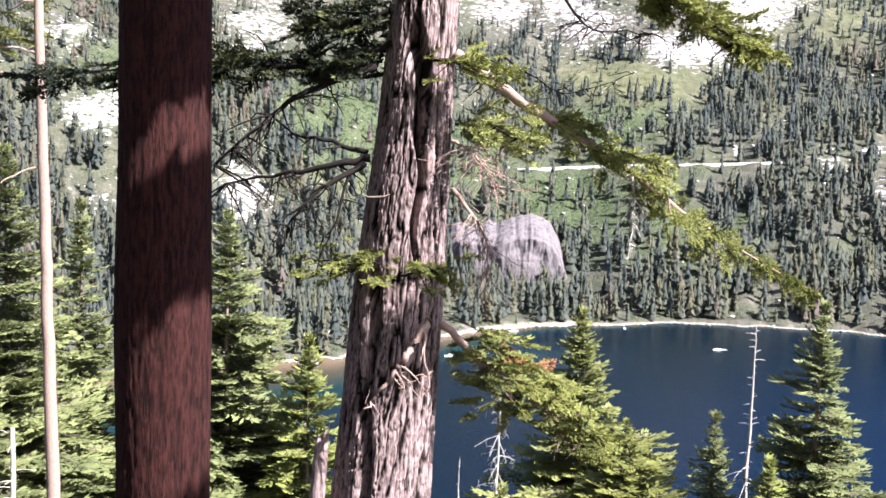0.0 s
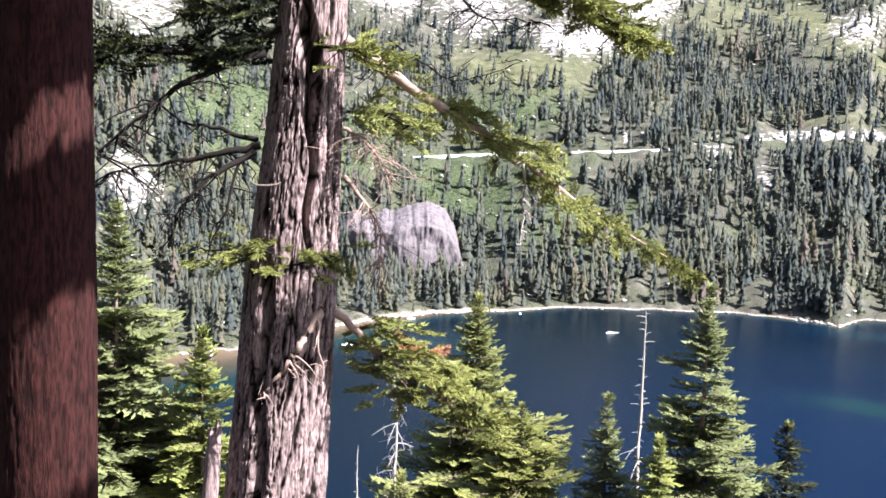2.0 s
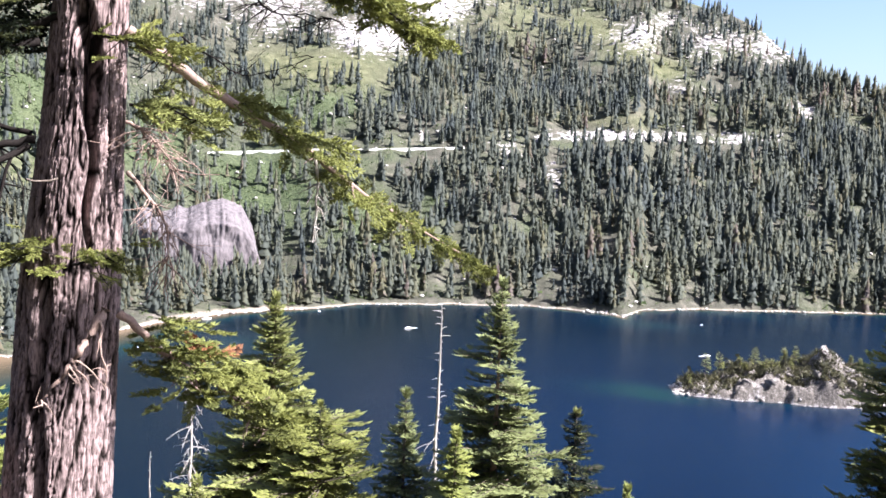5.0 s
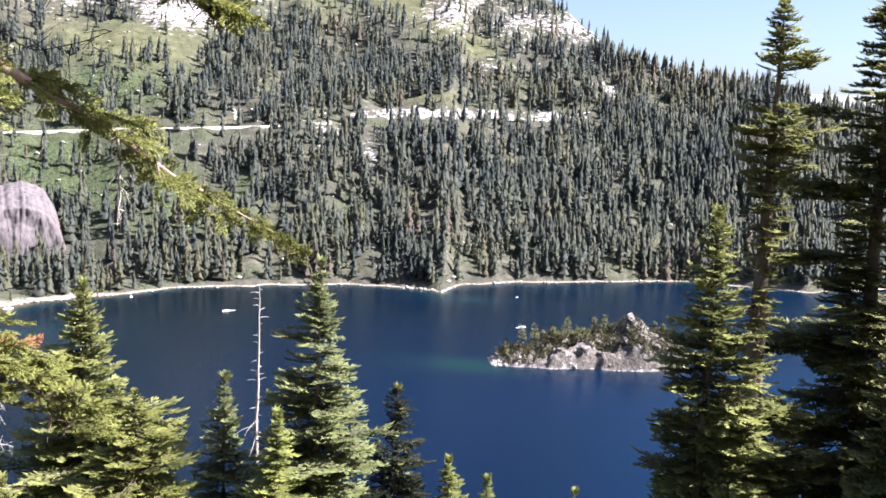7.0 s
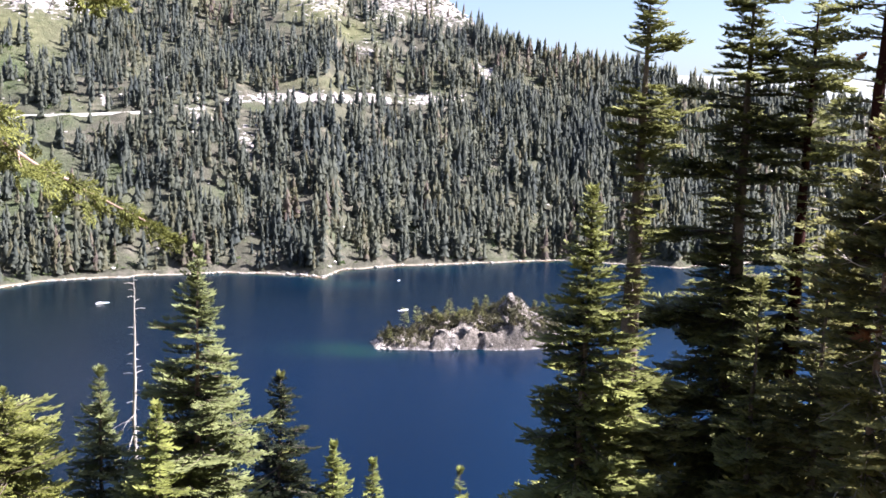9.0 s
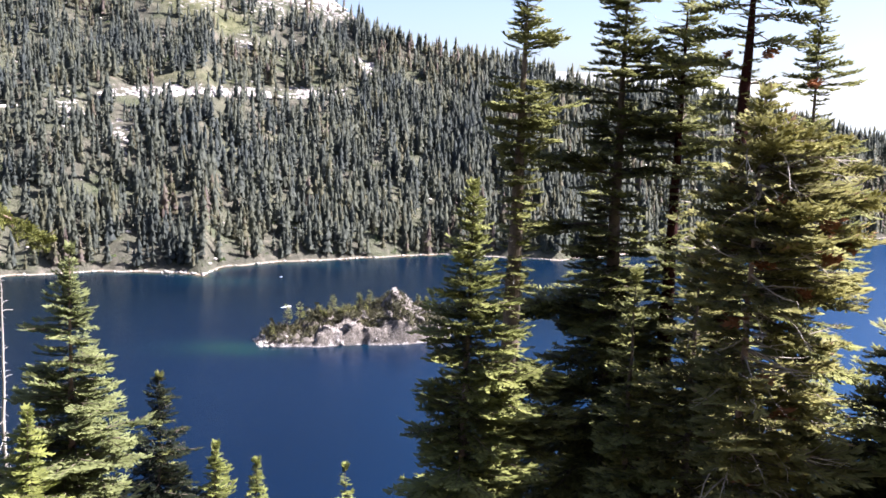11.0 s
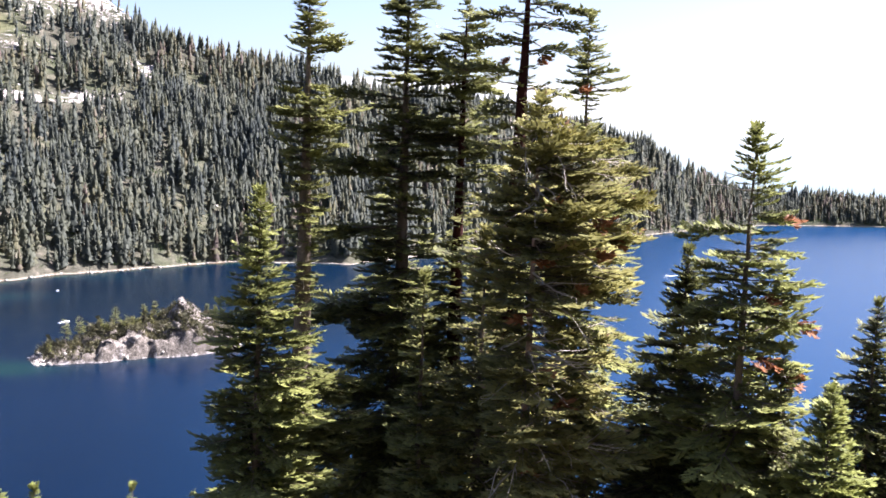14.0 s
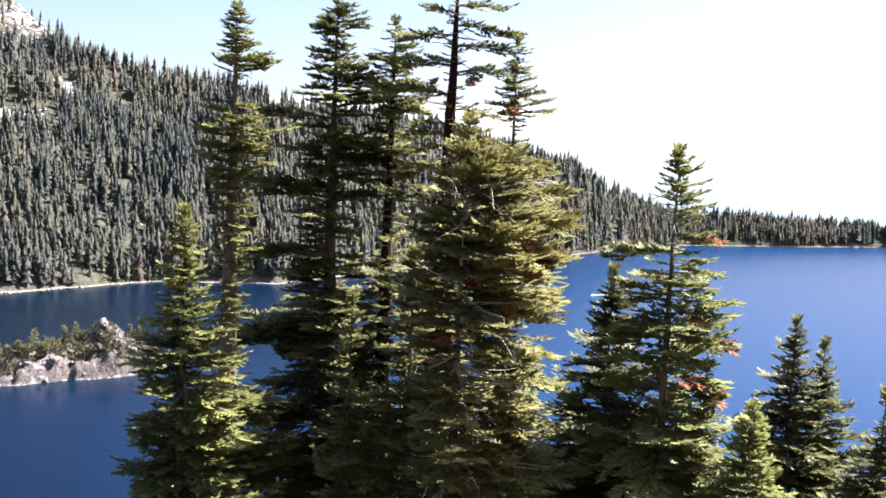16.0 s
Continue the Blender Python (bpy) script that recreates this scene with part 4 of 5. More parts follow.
# ---- the great trunks near the eye ----
def great_trunk(name, seed, foot, head, r_foot, r_head, cells, ridge, mat, label, split=False, seg=190, rings=420, furrow=1.0):
    """A standing trunk with ridged bark."""
    rng = np.random.RandomState(seed)
    gz = float(land(np.array([math.degrees(math.atan2(foot.x, foot.y))]), np.array([foot.xy.length]))[0]) - 0.5
    slope = (head - foot) / (head.z - foot.z)
    base = foot + slope * (gz - foot.z)
    tree = thing(name, base, label, "tree")
    top = 16.0 + head.z
    zs = np.concatenate([np.linspace(gz, foot.z - 0.6, 30)[:-1], np.linspace(foot.z - 0.6, head.z + 0.8, rings), np.linspace(head.z + 0.8, top, 50)[1:]])
    th = np.concatenate([np.linspace(radians(165), radians(375), seg - 24, endpoint=False), np.linspace(radians(375), radians(525), 24, endpoint=False)])
    Z, TH = np.meshgrid(zs, th, indexing="ij")
    u = (Z - foot.z) / (head.z - foot.z)
    R = np.interp(u, (-2, 0, 1, 4), (r_foot * 1.35, r_foot, r_head, r_head * 0.35))
    c = TH / (2 * np.pi) * cells
    warp = (vnoise(c * 0.5, Z * 1.6 + 7, cells // 2) - 0.5) * 1.8 + (vnoise(c * 2, Z * 9 + 17, cells * 2) - 0.5) * 0.5
    n1 = vnoise(c + warp, Z * 1.7 + seed, cells)
    n2 = vnoise(c * 2 + warp * 2, Z * 5.0 + 30, cells * 2)
    n3 = vnoise(c * 5 + warp, Z * 22 + 60, cells * 5)
    groove = np.abs(n1 - 0.5) * 2
    groove2 = np.abs(n2 - 0.5) * 2
    R = R + ridge * (np.minimum(groove * 4.0, 1) - 0.8) + ridge * 0.45 * (np.minimum(groove2 * 3.5, 1) - 0.7) + ridge * 0.45 * (n3 - 0.5)
    R = R + 0.06 * r_foot * (vnoise(c * 3 / cells, Z * 0.5 + 90, 3) - 0.5) * 2
    if split:
        way = np.interp(Z, (175.5, 177.5, 178.4, 179.1, 180.5), (288, 286, 280, 264, 258))
        wide = np.interp(Z, (176.2, 176.9, 177.8, 178.4, 179.2, 179.6), (0.03, 0.07, 0.10, 0.24, 0.26, 0.05))
        deep = np.exp(-(np.angle(np.exp(1j * (TH - np.radians(way + 4 * np.sin(Z * 5))))) / wide) ** 4)
        R = np.maximum(R - 0.40 * deep * step01(176.2, 176.8, Z), 0.06)
        way = 249 - 4 * (Z - 173.7)
        deep = np.exp(-((np.angle(np.exp(1j * (TH - np.radians(way + 3 * np.sin(Z * 3.3)))))) / 0.10) ** 2)
        R = R - 0.22 * deep * step01(176.6, 175.8, Z)
    X = foot.x + slope.x * (Z - foot.z) + R * np.cos(TH) - base.x
    Y = foot.y + slope.y * (Z - foot.z) + R * np.sin(TH) - base.y
    v = np.stack([X, Y, Z - base.z], -1).reshape(-1, 3)
    i, j = np.meshgrid(np.arange(len(zs) - 1), np.arange(seg), indexing="ij")
    q = np.stack([i * seg + j, i * seg + (j + 1) % seg, (i + 1) * seg + (j + 1) % seg, (i + 1) * seg + j], -1).reshape(-1, 4)
    pits = np.clip(1.25 - groove * 4.0, 0, 1) + 0.6 * np.clip(1.1 - groove2 * 4.0, 0, 1)
    part("trunk", np_mesh("trunk", v, q, mat, True, {"groove": np.clip(pits * furrow, 0, 1).ravel()}), tree)
    return tree, base, slope


BIG, BIG_BASE, BIG_SLOPE = great_trunk("old_fir_tree", 3, spot(-3.1, -19.8, 13.2), spot(-1.45, 7.4, 13.2), 0.655, 0.43, 84, 0.042, BARK_OLD,
                                       "massive old fir with deeply furrowed grey-brown bark and dead limbs", True)
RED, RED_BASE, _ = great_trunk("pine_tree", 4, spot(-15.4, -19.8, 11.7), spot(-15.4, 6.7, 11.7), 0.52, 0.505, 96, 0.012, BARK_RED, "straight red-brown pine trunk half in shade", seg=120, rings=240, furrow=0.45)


def limb(tree, base, seed, pts, r0, r1, mat, name="limb", label="", steps=14, wobble=0.012, twigs=0, twig_len=0.5, hang=0.4, sides=6):
    """One dead or living limb of a tree, with finer twigs."""
    rng = np.random.RandomState(seed)
    line = bend([spot(*p) for p in pts], steps, rng, wobble)
    pile = Pile()
    pile.add(*tube(line, r0, r1, sides))
    for _ in range(twigs):
        p = line[rng.randint(int(steps * 0.3), steps)]
        dr = rng.normal(0, 1, 3)
        dr[2] = dr[2] * 0.6 - hang
        dr /= np.linalg.norm(dr)
        L = twig_len * rng.uniform(0.4, 1.2)
        q = p + dr * L
        pile.add(*tube(bend([p, (p + q) / 2 + rng.normal(0, 0.1 * L, 3), q + [0, 0, -0.15 * L]], 6, rng, 0.006), r1 * 1.1 + 0.003, 0.003, 4))
        for _ in range(2):
            b = p + (q - p) * rng.uniform(0.4, 0.9)
            pile.add(*tube([b, b + rng.normal(0, 0.28 * L, 3)], 0.005, 0.002, 3))
    return part(name, pile.mesh(name, mat, True, base), tree, label), line


def sprays(tree, base, seed, line, count, L, mat, spread=0.12, hang=-10, start=0.2, name="foliage", label="", roll=0.5, tuft=(0.2, 0.9)):
    """Needle sprays along a limb, as one part."""
    rng = np.random.RandomState(seed)
    leaves, wood = Pile(), Pile()
    n = len(line)
    for _ in range(count):
        i = rng.randint(int(n * start), n)
        p = line[i] + rng.normal(0, spread, 3)
        dr = line[min(i + 1, n - 1)] - line[max(i - 1, 0)]
        yaw = math.atan2(dr[1], dr[0]) + rng.choice((-1, 1)) * rng.uniform(0.2, 1.3)
        lv, lf, lt = NEAR_FRONDS[rng.randint(len(NEAR_FRONDS))][0]
        wv, wf = NEAR_FRONDS[rng.randint(len(NEAR_FRONDS))][1]
        k = L * rng.uniform(0.5, 1.2)
        rise, rl = radians(hang + rng.normal(0, 14)), rng.normal(0, roll)
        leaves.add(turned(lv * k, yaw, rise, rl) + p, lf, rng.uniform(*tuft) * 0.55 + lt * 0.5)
        wood.add(turned(wv * k * np.array([1, 0.6, 0.6]), yaw, rise, rl) + p, wf)
    ob = part(name, leaves.mesh(name, mat, False, base), tree, label)
    tagged(part("twigwork", wood.mesh("twigwork", TWIG, False, base), ob), kind="stuff")


nrng = np.random.RandomState(77)
NEAR_FRONDS = [frond(nrng, 1.0, 0.10, 1.0, 0.15, 0.05, 0.5) for _ in range(6)]

# living limbs of the old fir
_, l1 = limb(BIG, BIG_BASE, 1, [(0.27, 4.62, 13.0), (2.69, 3.00, 13.2), (5.27, 1.38, 13.9), (7.83, -0.00, 14.6), (10.07, -1.41, 15.1), (12.94, -3.52, 15.6), (15.74, -5.15, 22.5), (19.08, -6.96, 22.7)], 0.080, 0.018, BARK_THIN, label="long bleached limb hanging outwards", steps=30, twigs=16, twig_len=0.35)
for k, (i0, i1, count, size, drop) in enumerate(((4, 7, 12, 0.34, 0.0), (9, 12, 18, 0.44, -0.03), (13, 17, 34, 0.5, 0.06), (18, 22, 30, 0.46, 0.08), (23, 29, 54, 0.55, 0.1))):
    sprays(BIG, BIG_BASE, 60 + k, l1[i0:i1 + 1] - np.array([0, 0, drop]), count, size, MOSSY, 0.11, -16, 0.0, label="yellow-green needles on the long limb", roll=0.9)
_, l2 = limb(BIG, BIG_BASE, 3, [(7.95, 9.47, 13.0), (10.74, 8.32, 13.4), (13.21, 6.87, 13.6), (16.21, 5.58, 13.8)], 0.03, 0.008, TWIG, steps=14, twigs=6)
sprays(BIG, BIG_BASE, 4, l2, 64, 0.66, MOSSY, 0.10, -16, 0.3, label="yellow-green hanging needles")
# The shade on these two limbs is toned into the needles, not cast.
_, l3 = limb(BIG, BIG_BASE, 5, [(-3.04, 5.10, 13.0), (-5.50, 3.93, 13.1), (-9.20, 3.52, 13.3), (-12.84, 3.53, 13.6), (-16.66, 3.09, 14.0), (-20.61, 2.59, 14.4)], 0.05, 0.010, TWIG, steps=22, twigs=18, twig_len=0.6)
sprays(BIG, BIG_BASE, 6, l3, 120, 0.56, FIR_DARK, 0.12, -6, 0.1, label="dark green needles with their shade toned in", tuft=(-0.6, -0.1))
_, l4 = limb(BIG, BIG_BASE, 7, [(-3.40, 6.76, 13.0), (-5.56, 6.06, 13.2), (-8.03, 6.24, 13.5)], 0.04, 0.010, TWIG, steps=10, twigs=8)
sprays(BIG, BIG_BASE, 8, l4, 36, 0.55, FIR_DARK, 0.12, -6, 0.0, label="dark green needles with their shade toned in", tuft=(-0.6, -0.1))
_, l5 = limb(BIG, BIG_BASE, 9, [(-2.99, -6.83, 12.8), (-4.58, -7.09, 12.6), (-6.96, -7.15, 12.9)], 0.03, 0.008, TWIG, steps=10, twigs=4)
sprays(BIG, BIG_BASE, 10, l5, 34, 0.36, MOSSY, 0.14, -14, 0.0, label="small green needle tufts on the trunk")
_, l6 = limb(BIG, BIG_BASE, 11, [(-2.32, -7.86, 12.3), (-1.04, -7.62, 12.1), (0.08, -7.46, 12.1)], 0.02, 0.006, TWIG, steps=10, twigs=10, twig_len=0.25)
sprays(BIG, BIG_BASE, 12, l6, 30, 0.32, MOSSY, 0.12, -14, 0.0, label="small green needle tufts on the trunk")
_, l7 = limb(BIG, BIG_BASE, 13, [(-1.13, 4.26, 12.6), (0.76, 4.11, 12.5), (2.64, 3.99, 12.8)], 0.03, 0.008, TWIG, steps=10, twigs=6)
sprays(BIG, BIG_BASE, 14, l7, 28, 0.38, MOSSY, 0.08, -4, 0.0, label="bright green needle tufts beside the trunk")
_, l8 = limb(BIG, BIG_BASE, 15, [(0.41, 0.74, 12.9), (2.16, 0.55, 12.9), (3.91, 0.08, 13.1)], 0.025, 0.008, TWIG, steps=10, twigs=8)
sprays(BIG, BIG_BASE, 16, l8, 34, 0.46, FIR, 0.07, -6, 0.1, label="green needle tufts beside the trunk")
_, l9 = limb(BIG, BIG_BASE, 17, [(0.02, -10.45, 12.7), (1.86, -12.05, 12.8), (3.37, -13.24, 13.2), (5.37, -14.39, 13.8), (8.38, -16.56, 14.5)], 0.06, 0.015, BARK_THIN, label="bleached limb with hanging foliage", steps=22, twigs=14, twig_len=0.4)
sprays(BIG, BIG_BASE, 18, l9, 120, 0.6, MOSSY, 0.2, -4, 0.25, label="yellow-green needles on the lower limb")
sprays(BIG, BIG_BASE, 19, l9[10:14] + np.array([0.15, 0, 0.28]), 7, 0.4, RUSTY, 0.06, -4, 0.0, label="rust-brown dead needles")
# dead limbs
_, _ = limb(BIG, BIG_BASE, 21, [(-4.27, -1.32, 13.0), (-6.61, -1.87, 13.0), (-9.10, -2.35, 13.2), (-12.16, -2.97, 13.5)], 0.061, 0.009, TWIG, name="dead_limb", steps=16, twigs=30, twig_len=0.7, hang=0.9)
_, _ = limb(BIG, BIG_BASE, 22, [(-4.09, 3.68, 13.0), (-7.33, 2.47, 12.9), (-9.77, 0.83, 13.0), (-12.84, -1.97, 13.3)], 0.061, 0.012, TWIG, name="dead_limb", steps=16, twigs=30, twig_len=0.75, hang=0.8)
_, _ = limb(BIG, BIG_BASE, 23, [(-4.57, -1.64, 12.9), (-6.28, -2.64, 12.7), (-7.82, -3.95, 12.6), (-9.04, -5.40, 12.7)], 0.047, 0.009, TWIG, name="dead_limb", steps=14, twigs=26, twig_len=0.6, hang=0.9)
_, _ = limb(BIG, BIG_BASE, 24, [(-4.43, -1.01, 13.0), (-6.64, -0.46, 13.2), (-8.67, -0.15, 13.3)], 0.041, 0.012, TWIG, name="dead_limb", steps=10, twigs=5, twig_len=0.3)
_, _ = limb(BIG, BIG_BASE, 25, [(-5.35, -1.98, 12.8), (-6.22, -5.17, 12.7), (-7.11, -7.72, 12.8)], 0.024, 0.007, TWIG, name="dead_limb", steps=12, twigs=10, twig_len=0.35, hang=1.0)
_, _ = limb(BIG, BIG_BASE, 26, [(0.39, -2.90, 12.7), (1.56, -4.28, 12.6), (2.42, -5.84, 12.6), (2.51, -8.22, 12.7)], 0.032, 0.006, BARK_THIN, name="dead_limb", steps=14, twigs=34, twig_len=0.5, hang=1.0)
_, _ = limb(BIG, BIG_BASE, 27, [(0.29, -0.21, 12.7), (1.58, -0.95, 12.6), (2.92, -2.64, 12.8)], 0.028, 0.005, BARK_THIN, name="dead_limb", steps=12, twigs=40, twig_len=0.5, hang=0.7)
_, _ = limb(BIG, BIG_BASE, 28, [(-0.63, -10.25, 12.35), (-1.70, -12.02, 12.12), (-2.62, -13.46, 12.10), (-3.87, -14.95, 12.2)], 0.070, 0.013, BARK_THIN, name="dead_limb", label="bleached twisted root-like limb", steps=14, twigs=7, twig_len=0.4, hang=0.8)
_, _ = limb(BIG, BIG_BASE, 29, [(-0.79, -10.35, 12.3), (-0.83, -11.99, 12.12), (-0.59, -14.18, 12.15)], 0.026, 0.007, BARK_THIN, name="dead_limb", steps=10, twigs=4, twig_len=0.2)
_, _ = limb(BIG, BIG_BASE, 30, [(-3.10, -3.33, 12.6), (-4.05, -3.52, 12.5), (-4.68, -3.38, 12.4)], 0.016, 0.008, BARK_FIR, name="dead_limb", steps=6)
_, _ = limb(BIG, BIG_BASE, 31, [(2.77, 4.70, 13.4), (4.86, 3.38, 13.5), (6.76, 2.66, 13.6), (10.09, 3.83, 13.8)], 0.014, 0.004, TWIG, name="dead_limb", steps=16, twigs=12, twig_len=0.4)
_, _ = limb(BIG, BIG_BASE, 32, [(5.87, 8.25, 13.0), (6.87, 6.78, 13.2), (8.13, 6.06, 13.4), (10.88, 5.96, 13.6)], 0.02, 0.006, TWIG, name="dead_limb", steps=14, twigs=26, twig_len=0.45, hang=0.2)
_, _ = limb(BIG, BIG_BASE, 33, [(10.32, -1.56, 15.1), (10.53, -2.95, 15.0), (10.49, -4.52, 15.0), (10.35, -6.41, 15.0)], 0.030, 0.008, DEADWOOD, name="dead_limb", steps=12, twigs=12, twig_len=0.32, hang=0.6)
crng = np.random.RandomState(9)
# Unseen boughs added high on the old fir to shade its left limbs.
top_shade_leaves, top_wood = Pile(), Pile()
for k in range(30):
    z = 184.0 + 9.0 * (k / 30)
    at = np.array([BIG_BASE.x + BIG_SLOPE.x * (z - BIG_BASE.z), BIG_BASE.y + BIG_SLOPE.y * (z - BIG_BASE.z), z])
    put_frond(top_shade_leaves, top_wood, crng, at, crng.uniform(2.8, 4.4), radians(crng.uniform(-14, 10)), crng.uniform(2.0, 3.8), crng.uniform(0.1, 0.8), crng.normal(0, 0.3))
part("crown", top_shade_leaves.mesh("crown", FIR_DARK, False, BIG_BASE), BIG)
tagged(part("twigwork", top_wood.mesh("twigwork", TWIG, False, BIG_BASE), BIG), kind="stuff")
# unseen sprays added over the view as the pine's lower crown, to shade its trunk but for two gaps
sun_way = np.array([math.sin(radians(SUN_AZ)), math.cos(radians(SUN_AZ))])
across = np.array([sun_way[1], -sun_way[0]])
side_yaw = math.atan2(across[1], across[0])


def shade_limbs(leaves, wood, base_at, count, falls, gaps, half, z0, z1):
    """Small unseen sprays added high up on the sunward side of a trunk, thick where it is to lie in shade."""
    done = 0
    while done < count:
        z, fall = crng.uniform(z0, z1), crng.uniform(*falls)
        out = (z - fall) / math.tan(radians(SUN_EL))
        if any(g0 < fall < g1 for g0, g1 in gaps):
            done += 1
            continue
        sgn, L = crng.choice((-1, 1)), crng.uniform(0.5, 0.72)
        at = np.array([*(base_at(z) + sun_way * out - across * sgn * (L * 0.5 + crng.uniform(-half, half))), z])
        put_frond(leaves, wood, crng, at, side_yaw + (0 if sgn > 0 else math.pi) + crng.normal(0, 0.25), radians(crng.uniform(-8, 6)), L, crng.uniform(0.1, 0.8), crng.normal(0, 0.15))
        done += 1


red_shade_leaves, red_wood = Pile(), Pile()
shade_limbs(red_shade_leaves, red_wood, lambda z: np.array(RED_BASE)[:2], 1300, (171.5, 181.0), ((173.0, 176.0), (176.95, 178.15)), 0.55, 182.5, 187.5)
# Unseen sprays added likewise above the old fir, for one band of shade.
big_shade_leaves, big_wood = Pile(), Pile()
shade_limbs(big_shade_leaves, big_wood, lambda z: np.array([BIG_BASE.x, BIG_BASE.y]) + np.array([BIG_SLOPE.x, BIG_SLOPE.y]) * (176.5 - BIG_BASE.z), 520, (173.0, 180.0), ((173.0, 174.55), (175.15, 180.0)), 0.5, 183.0, 188.0)
part("foliage", big_shade_leaves.mesh("foliage", FIR_DARK, False, BIG_BASE), BIG, "unseen dark green needles added to shade the old trunk")
tagged(part("twigwork", big_wood.mesh("twigwork", TWIG, False, BIG_BASE), BIG), kind="stuff")
# Unseen limbs that carry the pine's added sprays.
for k in range(14):
    z0, out = crng.uniform(182, 188), crng.uniform(3, 5.4)
    a = np.array([RED_BASE.x, RED_BASE.y, z0])
    red_wood.add(*tube(bend([a, a + [*(sun_way * out * 0.5), -0.2], a + [*(sun_way * out + across * crng.normal(0, 0.8)), -0.9]], 8, crng, 0.02), 0.06, 0.012, 6))
# The added shading sprays stand in as the pine's crown.
part("crown", red_shade_leaves.mesh("crown", FIR_DARK, False, RED_BASE), RED)
tagged(part("twigwork", red_wood.mesh("twigwork", TWIG, False, RED_BASE), RED), kind="stuff")

# the thin pale pine and a broken stump
thin_foot, thin_head = spot(-21.18, -19.43, 22.5), spot(-21.74, 6.23, 22.5)
THIN_BASE = thin_foot + (thin_head - thin_foot) * ((163.5 - thin_foot.z) / (thin_head.z - thin_foot.z))
THIN = thing("young_pine_tree", THIN_BASE, "slender pale pine trunk with a few bare branches", "tree")
trng = np.random.RandomState(8)
tp = Pile()
tp.add(*tube(bend([THIN_BASE, thin_foot, (thin_foot + thin_head) / 2, thin_head, thin_head + (thin_head - thin_foot) * 0.35], 40, trng, 0.008), 0.166, 0.065, 14))
part("trunk", tp.mesh("trunk", BARK_THIN, True, THIN_BASE), THIN)
for k, (a, b) in enumerate((((-21.65, 3.53, 22.5), (-24.62, 3.62, 22.7)), ((-21.66, 1.95, 22.5), (-24.38, 2.51, 22.1)), ((-21.52, -2.28, 22.5), (-23.65, -3.20, 22.3)), ((-21.79, 6.22, 22.5), (-23.03, 5.56, 22.7)))):
    ln = bend([spot(*a), spot((a[0] + b[0]) / 2, (a[1] + b[1]) / 2 + 0.2, a[2]), spot(*b)], 10, trng, 0.01)
    tp = Pile()
    tp.add(*tube(ln, 0.033, 0.010, 6))
    part("branch", tp.mesh("branch", BARK_THIN, True, THIN_BASE), THIN)
sprays(THIN, THIN_BASE, 41, np.array([tuple(spot(-24.09, 4.36, 22.7)), tuple(spot(-23.30, 4.42, 22.7)), tuple(spot(-22.49, 5.60, 22.7)), tuple(spot(-22.77, 4.17, 22.7))]), 22, 0.7, FIR_DARK, 0.2, -5, 0.0, label="dark green needles")


def stump():
    rng = np.random.RandomState(6)
    a, b = spot(-6.52, -16.61, 12.9), spot(-6.82, -20.09, 12.9)
    base = b + (b - a) * 1.6
    ob = thing("broken_stem", base, "splintered grey dead stem against the old fir", "dead wood")
    pile = Pile()
    v, f = tube(bend([base, b, a], 16, rng, 0.004), 0.13, 0.08, 14)
    n = 14
    v[-n:, 2] += rng.uniform(-0.25, 0.12, n)
    pile.add(v, f)
    part("trunk", pile.mesh("trunk", BARK_OLD, False, base), ob)


stump()


